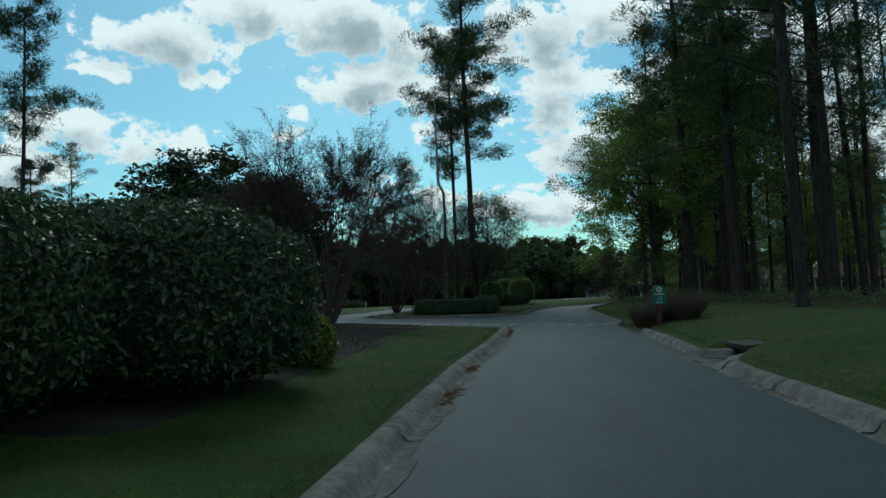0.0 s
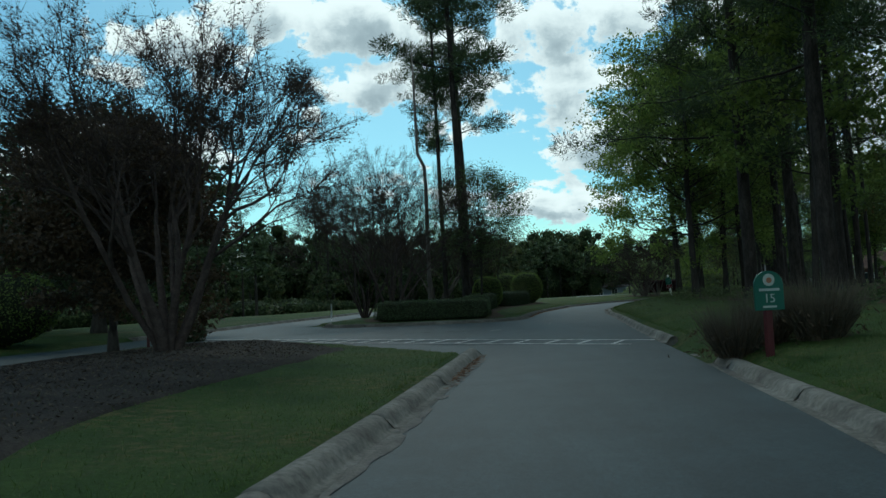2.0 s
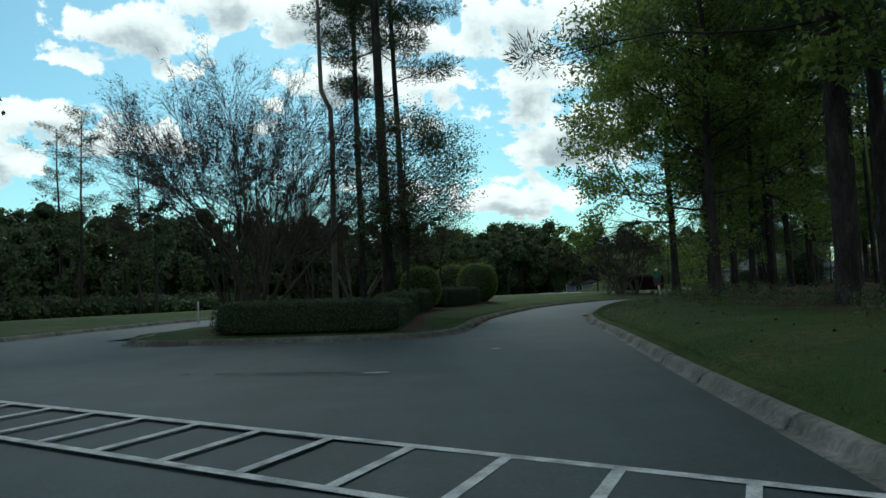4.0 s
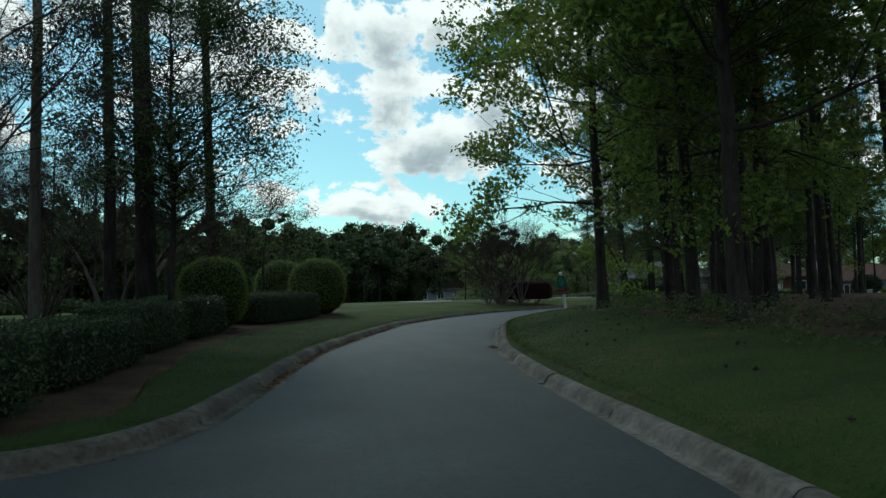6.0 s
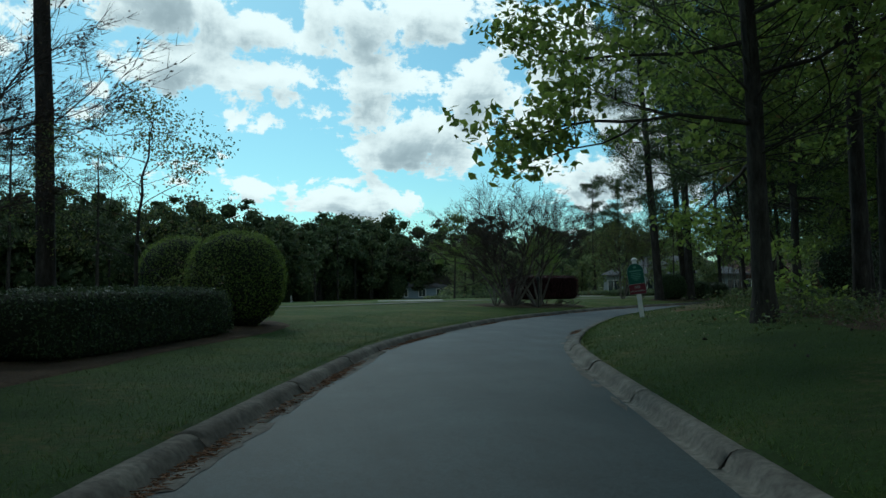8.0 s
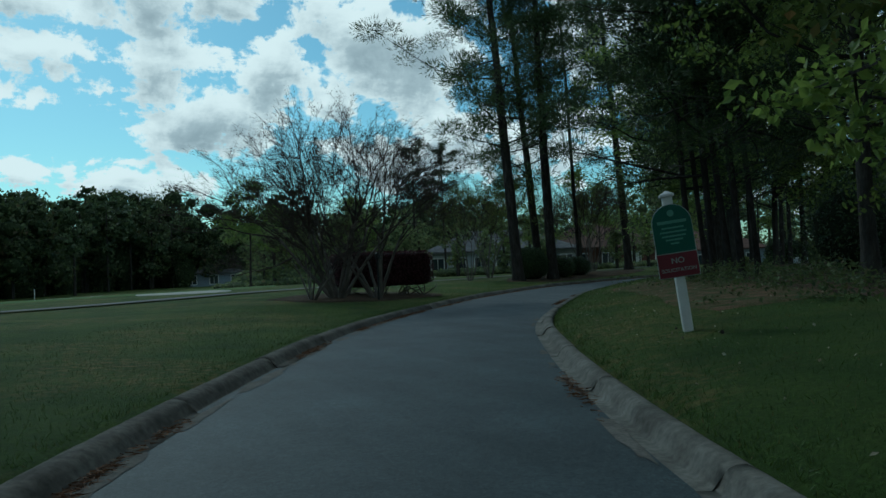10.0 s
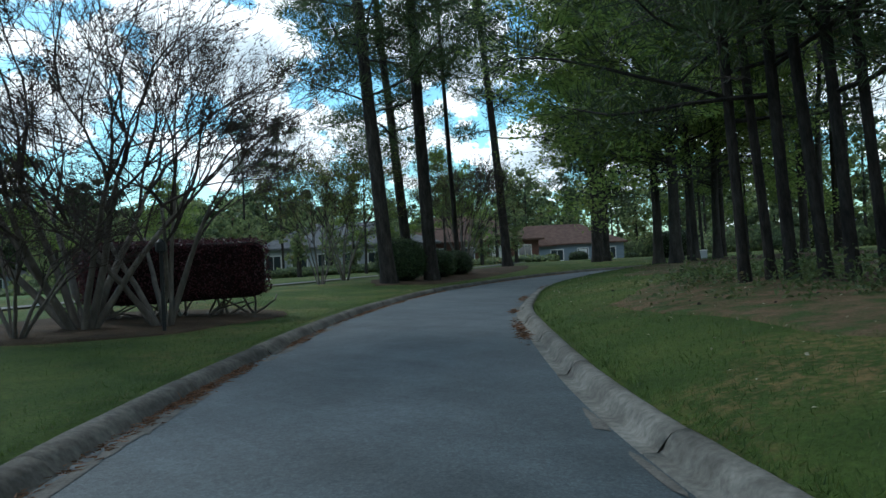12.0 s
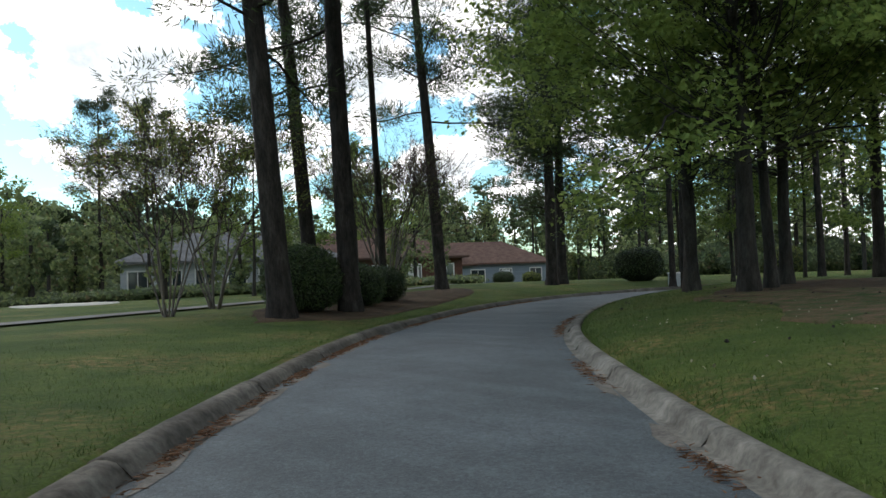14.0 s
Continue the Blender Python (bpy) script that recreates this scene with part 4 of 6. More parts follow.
def oak_master(seed, height=15.0, dia=0.45, bare=0.28, limbs=13, reach=5.0, clusters=1.0, per=60, leaf=0.17, mat_leaf="oak_leaf", bias=(0, 0), name="oak_tree", label="", cluster_r=0.65, sag=0.12, fill=None):
    rng = np.random.default_rng(seed)
    ob = root(name, 0, 0, 0, label or "broad oak with fresh green spring leaves", "tree", "broadleaf trees")
    k = np.linspace(0, 1, 12)
    bend = np.cumsum(rng.normal(0, 0.07, (12, 2)), axis=0)
    axis = np.c_[bend[:, 0] * k, bend[:, 1] * k, k * height * 0.88]
    axis = np.vstack([axis[0] - (0, 0, 0.4), axis[0] + (0, 0, 0.12), axis[0] + (0, 0, 0.55), axis[1:]])
    g = Geo()
    tube(g, axis, dia / 2 * np.r_[1.7, 1.4, 1.1, (1 - 0.8 * k[1:] ** 1.2)], 10)
    part("trunk", g, "oak_bark", ob, smooth=True)
    gl, gf, tips = Geo(), Geo(), []
    for i in range(limbs):
        f = bare + (0.86 - bare) * (i + rng.uniform(-0.3, 0.3)) / limbs
        z = f * height
        base = np.array([np.interp(z, axis[:, 2], axis[:, j]) for j in range(3)])
        a = i * 2.4 + rng.uniform(-0.5, 0.5)
        u = max(0.0, (f - bare) / (0.86 - bare))
        ln = reach * rng.uniform(0.75, 1.1) * (1 - 0.55 * u ** 1.6) * 0.52
        d = np.array((math.cos(a) + bias[0], math.sin(a) + bias[1], sag + (0.82 - sag) * u))
        gl = Geo()
        grow(rng, gl, base, d, ln, dia * 0.13 * (1.15 - 0.7 * u), 2, tips, 0.13, 0.015, 3)
        part("limb", gl, "oak_bark", ob)
    tips = np.array(tips)
    if clusters < 1:
        tips = tips[rng.random(len(tips)) < clusters]
    dirs = rng.normal(0, 1, (len(tips) * per, 3))
    dirs /= np.linalg.norm(dirs, axis=1, keepdims=True)
    c = np.repeat(tips, per, 0) + dirs * np.sqrt(rng.random((len(dirs), 1))) * np.array((1, 1, 0.5)) * cluster_r
    leaves(gf, rng, c, np.tile((0, 0, 1.0), (len(c), 1)), leaf, 0.62, 1.1, 0.4)
    if fill:
        # sprays of leaves on thin branches all through the crown
        n, each, size, z0, z1, rad = fill
        gb = Geo()
        for i in range(n):
            d = rng.normal(0, 1, 3)
            d /= np.linalg.norm(d)
            q = d * rng.uniform(0.3, 1.0) ** 0.5 * np.array((rad, rad, (z1 - z0) / 2)) * rng.uniform(0.8, 1.08)
            q += (bias[0] * rad * 0.5, bias[1] * rad * 0.5, (z0 + z1) / 2)
            q[2] = max(q[2], z0 + 0.25 * rng.random())
            zb = max(bare * height, q[2] - 0.5 * math.hypot(q[0], q[1]) - 0.3)
            zb = min(zb, height * 0.85)
            base = np.array([np.interp(zb, axis[:, 2], axis[:, j]) for j in range(3)])
            mid = (base + q) / 2 + rng.normal(0, 0.35, 3) - (0, 0, 0.3)
            tube(gb, np.array([base, mid, q]), (0.015, 0.011, 0.005), 3, False)
            s = rng.normal(0, 1, (each, 3))
            s /= np.linalg.norm(s, axis=1, keepdims=True)
            c = q + s * np.sqrt(rng.random((each, 1))) * np.array((0.85, 0.85, 0.42)) * rng.uniform(0.6, 1.25)
            leaves(gf, rng, c, np.tile((0, 0, 1.0), (each, 1)), size, 0.55, 1.4, 0.4)
        tagged(part("branchwork", gb, "oak_bark", ob), kind="stuff")
    part("crown", gf, mat_leaf, ob)
    return ob


def crape_master(seed, height=7.2, stems=9, spread=0.36, dia=0.085, depth=4, leaf_share=0.35, per=3, mat_leaf="brown_leaf", bark="crape_bark", leaf=0.07, label="", kids=3, group="crape myrtles", lift=0.035, hairs=3):
    rng = np.random.default_rng(seed)
    ob = root("crape_myrtle", 0, 0, 0, label or "bare many-stemmed crape myrtle with fine twigs", "tree", group)
    gt, gl, gf, tips = Geo(), Geo(), Geo(), []
    for i in range(stems):
        a = i * 2 * math.pi / stems + rng.uniform(-0.3, 0.3)
        s = spread * rng.uniform(0.35, 1.25)
        base = np.array((math.cos(a) * 0.14 * rng.uniform(0.3, 1), math.sin(a) * 0.14, -0.12))
        pts = branch_line(rng, base, (math.cos(a) * s, math.sin(a) * s, 1), height * 0.44, 7, 0.06, 0.004)
        gt, gl = Geo(), Geo()
        tube(gt, pts, np.linspace(dia * rng.uniform(0.38, 0.62), dia * 0.26, 8), 7)
        stem = part("stem", gt, bark, ob, smooth=True)
        for j in range(kids):
            q = pts[-1] if j == 0 else pts[rng.integers(5, 8)]
            d = pts[-1] - pts[-3]
            d = d / np.linalg.norm(d) + rng.normal(0, 0.42, 3) * (0.6 if j == 0 else 1) + np.array((math.cos(a), math.sin(a), 0.1)) * 0.22
            grow(rng, gl, q, d, height * 0.25, dia * 0.24, depth - 1, tips, 0.12, lift, 3, 4, 0.42, 0.66, 0.12, True)
        tagged(part("twig_spray", gl, "twig", stem), kind="stuff")
    
    tips = np.array(tips)
    # the finest twigs, hair-thin, fanned out from every tip
    fan = np.repeat(tips, hairs, 0)
    gh = Geo()
    out = np.c_[fan[:, :2] / (np.linalg.norm(fan[:, :2], axis=1, keepdims=True) + 0.5), np.full(len(fan), 0.55)]
    spikes(gh, rng, fan, out, 0.34, 0.011, 0.5)
    tagged(part("twig_haze", gh, "twig", ob), kind="stuff")
    keep = tips[rng.random(len(tips)) < leaf_share]
    if len(keep):
        c = np.repeat(keep, per, 0) + rng.normal(0, 0.09, (len(keep) * per, 3))
        leaves(gf, rng, c, np.tile((0, 0, 1.0), (len(c), 1)), leaf, 0.55, 0.9)
        part("leaves", gf, mat_leaf, ob)
    return ob


def place(master, x, y, height_scale=1.0, turn=0.0, lean=(0, 0), wide=None, z=None, first=[]):
    """Stand a copy of a tree on the ground, leaning by degrees towards +x and +y."""
    w = wide or height_scale
    m = Matrix.Translation((x, y, gz(x, y) if z is None else z)) @ pose(0, 0, 0, -lean[1], lean[0], 0) @ pose(0, 0, 0, 0, 0, turn) @ Matrix.Diagonal((w, w, height_scale, 1))
    if master.name not in first:
        first.append(master.name)
        master.matrix_basis = m
        return master
    src = master
    made = copy_thing(src, Matrix())
    made.matrix_basis = m
    return made


PINE = [pine_master(11, 25, 0.40, 0.48, 21, 4.6, 8, 36, width=0.07, tuft=1.55), pine_master(12, 25, 0.38, 0.55, 18, 4.2, 8, 36, width=0.07, tuft=1.55),
        pine_master(13, 24, 0.38, 0.42, 22, 4.8, 8, 36, width=0.07, tuft=1.55), pine_master(14, 25, 0.40, 0.34, 26, 5.0, 8, 36, width=0.07, tuft=1.55)]
GROUP = [pine_master(15, 25.5, 0.46, 0.52, 21, 5.8, 12, 120, tuft=1.6, width=0.05, label="tall pine of a close group with long spreading limbs"),
         pine_master(18, 24.5, 0.42, 0.5, 19, 5.4, 12, 120, tuft=1.6, width=0.05, label="tall pine of a close group with long spreading limbs")]
LIMBY = [pine_master(19, 21, 0.56, 0.3, 32, 7.0, 15, 85, tuft=1.5, width=0.04, label="tall roadside pine with long low limbs"),
         pine_master(20, 21, 0.54, 0.36, 28, 6.0, 15, 85, tuft=1.5, width=0.04, label="tall roadside pine with open limbs")]
YOUNG = pine_master(16, 16, 0.3, 0.22, 40, 3.2, 8, 46, width=0.042, tuft=1.2, label="younger pine with limbs low down the trunk")
CLUSTER = [pine_master(17, 22, 0.2, 0.14, 46, 4.6, 10, 80, width=0.03, tuft=1.2, label="slender pine of a cluster with needled limbs hanging low", dead=3),
           pine_master(38, 23, 0.19, 0.3, 36, 4.0, 10, 80, width=0.03, tuft=1.2, label="slender leaning pine in a close cluster", dead=4)]
LOW = oak_master(37, 14.5, 0.34, 0.2, 13, 5.6, 0.9, 46, 0.15, "lit_oak_leaf", cluster_r=0.75, sag=0.14, bias=(-0.12, 0.1), label="broad oak with green leafy limbs hanging low", fill=(230, 90, 0.16, 3.0, 15.0, 5.6))
OAK = [oak_master(21, 15, 0.36, 0.19, 16, 6.2, 1, 62, 0.15, cluster_r=0.62, sag=0.0, fill=(165, 75, 0.165, 2.7, 15, 5.8)), oak_master(22, 14, 0.33, 0.24, 14, 5.6, 1, 62, 0.15, cluster_r=0.62, fill=(145, 75, 0.165, 3.4, 14, 5.2))]
WOOD_OAK = [oak_master(23, 12, 0.26, 0.3, 12, 4.4, 0.9, 30, 0.22, cluster_r=0.85, label="woodland oak with green spring leaves"),
            oak_master(29, 14, 0.28, 0.34, 12, 4.8, 0.9, 30, 0.22, "spring_leaf", cluster_r=0.85, label="woodland tree with yellow-green spring leaves")]
UNDER = [oak_master(24, 8, 0.12, 0.28, 9, 2.6, 0.8, 22, 0.15, label="slender understorey tree with green leaves"),
         oak_master(25, 7, 0.1, 0.3, 9, 2.4, 0.7, 22, 0.14, "spring_leaf", label="slender understorey tree with yellow-green leaves")]
DARK = oak_master(26, 9.6, 0.4, 0.16, 14, 4.8, 1, 50, 0.2, "dark_leaf", label="dark dense evergreen oak", fill=(190, 80, 0.24, 1.6, 9.6, 4.3))
RUSSET = oak_master(30, 6.4, 0.22, 0.2, 13, 3.4, 1, 90, 0.14, "brown_leaf", name="russet_tree", label="dense small tree with russet-brown leaves", cluster_r=0.6, fill=(150, 70, 0.15, 1.5, 6.2, 2.7))
SPRIG = oak_master(28, 5.6, 0.12, 0.24, 12, 3.2, 1, 26, 0.075, "spring_leaf", label="small sparse tree with pinkish new leaves", cluster_r=0.5)
BARE = [crape_master(31, 7.8, 9, 0.62, 0.17, 5, 0.4, lift=0.012), crape_master(32, 7.2, 7, 0.58, 0.155, 5, 0.4, lift=0.015), crape_master(33, 9.4, 11, 0.5, 0.12, 5, 0.7, 4, leaf=0.07, bark="twig", label="tall crape myrtle with a vase of twigs and russet buds")]
BROWN = crape_master(34, 7.8, 10, 0.33, 0.2, 5, 0.9, 6, "brown_leaf", bark="twig", leaf=0.065, hairs=5, label="crape myrtle with a thick trunk and russet new leaves")
LIGHT = oak_master(27, 8.4, 0.15, 0.3, 14, 3.4, 1, 50, 0.08, "small_leaf", label="leafy tree with small green leaves behind the hedge", cluster_r=0.6, sag=0.5, fill=(210, 90, 0.085, 2.6, 8.8, 3.3))
LEAFY = [crape_master(35, 6.6, 8, 0.42, 0.08, 4, 0.9, 6, "spring_leaf", leaf=0.09, label="crape myrtle with small new green leaves"),
         crape_master(36, 6.4, 9, 0.32, 0.07, 4, 0.2, 3, "brown_leaf", label="bare crape myrtle with pale stems")]

# the median's pines, snag and trees
place(GROUP[0], 2.4, 59.4, 1.06, 20, (-1.2, 0))
place(GROUP[1], 2.9, 72.8, 1.05, 150, (-1, 0))
place(GROUP[1], 1.1, 61.7, 0.86, 80, (-0.6, 0), wide=0.8)
place(BARE[2], -1.5, 51.2, 0.88, 0)
place(BARE[2], -1.8, 66, 0.7, 140)
place(BARE[2], -3.4, 55.5, 0.85, 70)
place(BARE[1], 0.4, 66, 0.95, 60)
place(LIGHT, 3.2, 57.2, 1.0, 0)
place(SPRIG, 4.95, 72.4, 1.0, 0)


def snag():
    ob = root("dead_pine", 0.2, 58.2, gz(0.2, 58.2), "thin dead pine pole with a kinked bare trunk", "tree")
    g = Geo()
    tube(g, [(0, 0, -0.3), (-0.02, 0, 4), (0.0, 0, 7), (-0.05, 0, 8.6), (-0.42, 0, 9.4), (-0.45, 0.02, 10.5), (-0.5, 0, 14), (-0.55, 0, 15.6)], (0.13, 0.12, 0.11, 0.1, 0.095, 0.09, 0.06, 0.03), 8)
    part("trunk", g, "dead_wood", ob, smooth=True)
    rng = np.random.default_rng(3)
    for i in range(7):
        g = Geo()
        a = rng.uniform(0, 6.28)
        z = rng.uniform(9.5, 15)
        tube(g, branch_line(rng, (-0.45, 0, z), (math.cos(a), math.sin(a), 0.3), rng.uniform(0.4, 1.3), 5, 0.25), np.linspace(0.02, 0.005, 6), 4)
        part("dead_limb", g, "dead_wood", ob)


snag()
# the entrance side
place(BROWN, -4.25, 28.2, 0.88, 30, wide=0.95)
place(RUSSET, -7.2, 32.2, 0.98, 0)
place(DARK, -13.5, 45, 1.0, 0, wide=1.3)
place(DARK, -20, 53, 0.85, 90)
place(GROUP[1], -28.6, 53, 0.9, 40)
place(PINE[2], -42, 88, 0.85, 100)
place(GROUP[0], -37, 70, 0.58, 10)
place(PINE[2], -30, 100, 0.75, 210)
place(PINE[3], -26, 95, 0.72, 20)
place(PINE[2], -22, 98, 0.62, 120)
for x, y, s, t in ((-17.5, 128, 0.74, 0), (-14, 131, 0.7, 80), (-10.5, 129, 0.66, 160), (-20, 133, 0.72, 240), (-7, 134, 0.6, 300)):
    place(PINE[3], x, y, s, t, wide=0.9)

# the golf course side, later on
place(BARE[0], 20.4, 90.6, 0.78, 100, (-2, 0), wide=0.88)
place(BARE[1], 21.7, 90.4, 0.76, 200, (-1, 1), wide=0.72)
place(BARE[1], 19.2, 89.6, 0.42, 20, wide=0.4)
place(LIMBY[0], 34.6, 101.3, 1.05, 15, (-2.8, 3.0))
place(LIMBY[1], 37.5, 102.2, 1.05, 95, (-1.3, 1.4))
place(LIMBY[0], 39.7, 106.6, 1.02, 190, (-2.8, 3.0), wide=0.9)
place(PINE[0], 42.5, 106.2, 0.85, 260, (-1.4, 1.4), wide=0.65)
place(LIMBY[1], 51.4, 111.7, 1.1, 310, (-2.2, 2.4))
place(LEAFY[0], 36.3, 107.1, 1.0, 0)
place(LEAFY[0], 33.4, 104.4, 0.85, 120)
place(LEAFY[1], 44.0, 107.6, 1.05, 0)
place(LEAFY[0], 49, 113, 1.1, 60)
place(LIMBY[0], 57.2, 109.3, 0.85, 0, wide=1.05)
place(LIMBY[1], 58.6, 109.6, 0.75, 130, wide=1.0)
place(YOUNG, 60.0, 111.2, 1.1, 40, wide=1.4)
place(YOUNG, 63.5, 113.5, 1.0, 160, wide=1.4)
for x, y, s, t in ((46.5, 138.2, 0.56, 0), (49.3, 136.9, 0.55, 90)):
    place(GROUP[1], x, y, s, t, wide=s * 1.05)
for x, y, s, t in ((27, 128, 0.75, 0), (47, 121, 0.7, 60), (55, 122, 0.8, 100), (62, 128, 0.75, 10), (38, 133, 0.7, 77)):
    place(WOOD_OAK[0], x, y, s, t)

# the edge of the woods along the lane
place(OAK[0], 17.0, 65.7, 1.1, 75, (-1, 0.5))
place(OAK[1], 15.8, 57.3, 1.05, 200, (-1.5, 0.5))
place(OAK[1], 14.3, 53.0, 1.1, 320, (-1, 0.5))
place(LIMBY[0], 16.6, 34.1, 1.0, 20, (-1.2, 0))
place(LIMBY[1], 14.1, 37.6, 1.05, 140, (-1.2, 0))
place(LIMBY[0], 13.6, 43.2, 0.95, 260, (-1, 0))
place(LIMBY[1], 17.2, 47.5, 0.95, 80, (-1, 0))
place(PINE[3], 20.8, 67.5, 0.92, 60, (-1.2, 0))
place(PINE[2], 11.4, 25.0, 0.95, 200, (-1, 0))
place(WOOD_OAK[0], 17.0, 56.4, 1.0, 30)
place(OAK[1], 25.3, 75.4, 0.92, 250)
place(UNDER[1], 15.2, 55.2, 0.9, 10)
for x, y, s, t in ((17, 60.7, 0.85, 70), (18.9, 58.7, 0.8, 190), (27.2, 74.4, 1.0, 110), (29.8, 76.3, 1.0, 300), (24.8, 67, 0.95, 30)):
    place(PINE[random.choice((0, 1, 3))], x, y, s, t, (-1.5, 1.5))
for x, y, s, k, t, lean in ((28.7, 83.2, 0.9, 0, 0, -2), (29.0, 82.9, 0.85, 1, 60, -3), (28.9, 82.5, 1.0, 0, 120, -2.5), (29.0, 82.0, 1.0, 1, 200, -4.5), (29.0, 81.6, 0.95, 0, 250, -2.5), (29.2, 81.2, 0.9, 1, 300, -3.5),
                            (31.6, 79.6, 1.0, 0, 20, -1)):
    place(CLUSTER[k], x, y, s, t, (lean, -lean * 0.8))
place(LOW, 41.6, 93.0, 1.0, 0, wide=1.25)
place(WOOD_OAK[0], 42.7, 92.9, 1.05, 160)
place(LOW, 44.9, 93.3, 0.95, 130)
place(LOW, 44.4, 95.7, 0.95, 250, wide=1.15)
place(YOUNG, 50.4, 92.4, 1.2, 210)
for x, y, s, t in ((55, 101, 0.8, 10), (59, 103.5, 0.8, 70), (62, 104.5, 0.85, 140), (65, 103, 0.8, 200), (68, 101.5, 0.85, 260), (64, 99, 0.8, 320), (71, 99, 0.8, 33), (60, 97, 0.85, 90), (73, 106, 0.8, 150)):
    place(PINE[2] if t % 20 else WOOD_OAK[0], x, y, s, t, wide=0.8)
place(WOOD_OAK[1], 46.3, 89.8, 0.95, 40)
place(PINE[1], 48.2, 90.0, 0.95, 70)
place(YOUNG, 52.5, 97.5, 1.0, 10)

# the woods behind
WOOD = [(12.5, 2), (13.4, 36), (14.2, 48), (16.5, 57), (20, 66), (26, 75.5), (31, 81), (39, 83), (50, 80), (58, 70), (52, 30), (34, -2)]


def fill_woods():
    rng = np.random.default_rng(77)
    taken = [(o.location.x, o.location.y) for o in bpy.data.objects if o.parent is None and o.get("category") == "tree"]
    made = 0
    while made < 38:
        x, y = rng.uniform(12, 58), rng.uniform(-2, 83)
        if not in_poly(WOOD, np.array([x]), np.array([y]))[0]:
            continue
        # thinner towards the depth of the woods
        if min((x - a) ** 2 + (y - b) ** 2 for a, b in taken) < 2.6 ** 2:
            continue
        d = float(nearest(ROAD[::2], SIDE[::2], np.array([[x]]), np.array([[y]]))[0][0, 0])
        if d > 26 or (d > 14 and rng.random() < 0.6):
            continue
        taken.append((x, y))
        kind = rng.random()
        t = rng.uniform(0, 360)
        if kind < 0.66:
            place(PINE[rng.integers(0, 4)], x, y, rng.uniform(0.8, 1.0), t, tuple(rng.normal((-1, 0.5), 1.0)))
        elif kind < 0.72:
            place(YOUNG, x, y, rng.uniform(0.8, 1.2), t)
        elif kind < 0.9 or d < 11:
            place(WOOD_OAK[rng.integers(0, 2)], x, y, rng.uniform(0.8, 1.1), t)
        else:
            place(UNDER[rng.integers(0, 2)], x, y, rng.uniform(0.7, 1.15), t)
        made += 1


fill_woods()


# far woods round the course, one mass
def flecks(geo, rng, centres, normals, size, spread=0.7):
    """Leaves of far trees: one uneven triangle each."""
    n = len(centres)
    nr = normals + rng.normal(0, spread, (n, 3))
    nr /= np.linalg.norm(nr, axis=1, keepdims=True) + 1e-9
    u = np.cross(nr, rng.normal(0, 1, (n, 3)))
    u /= np.linalg.norm(u, axis=1, keepdims=True) + 1e-9
    w = np.cross(nr, u)
    s = size * rng.uniform(0.6, 1.35, (n, 1))
    v = np.stack([centres - u * s * 0.5, centres + u * s * 0.5, centres + w * s * rng.uniform(0.6, 1.0, (n, 1))], 1).reshape(-1, 3)
    geo.add(v, np.arange(3 * n).reshape(-1, 3))


def lump(geo, rng, c, size, n=8, m=5):
    """A rough closed mass that stands in for a crown's shaded inside."""
    a = np.arange(n) * 2 * np.pi / n
    b = np.linspace(-0.5, 0.5, m) * np.pi
    rr = rng.uniform(0.82, 1.12, (m, n))
    v = np.stack([np.cos(b)[:, None] * np.cos(a) * rr, np.cos(b)[:, None] * np.sin(a) * rr, np.sin(b)[:, None] * np.ones(n) * rr], -1)
    i, j = np.meshgrid(np.arange(m - 1), np.arange(n), indexing="ij")
    k = (j + 1) % n
    geo.add((v * np.asarray(size) + c).reshape(-1, 3), None, np.stack([i * n + j, i * n + k, (i + 1) * n + k, (i + 1) * n + j], -1).reshape(-1, 4))


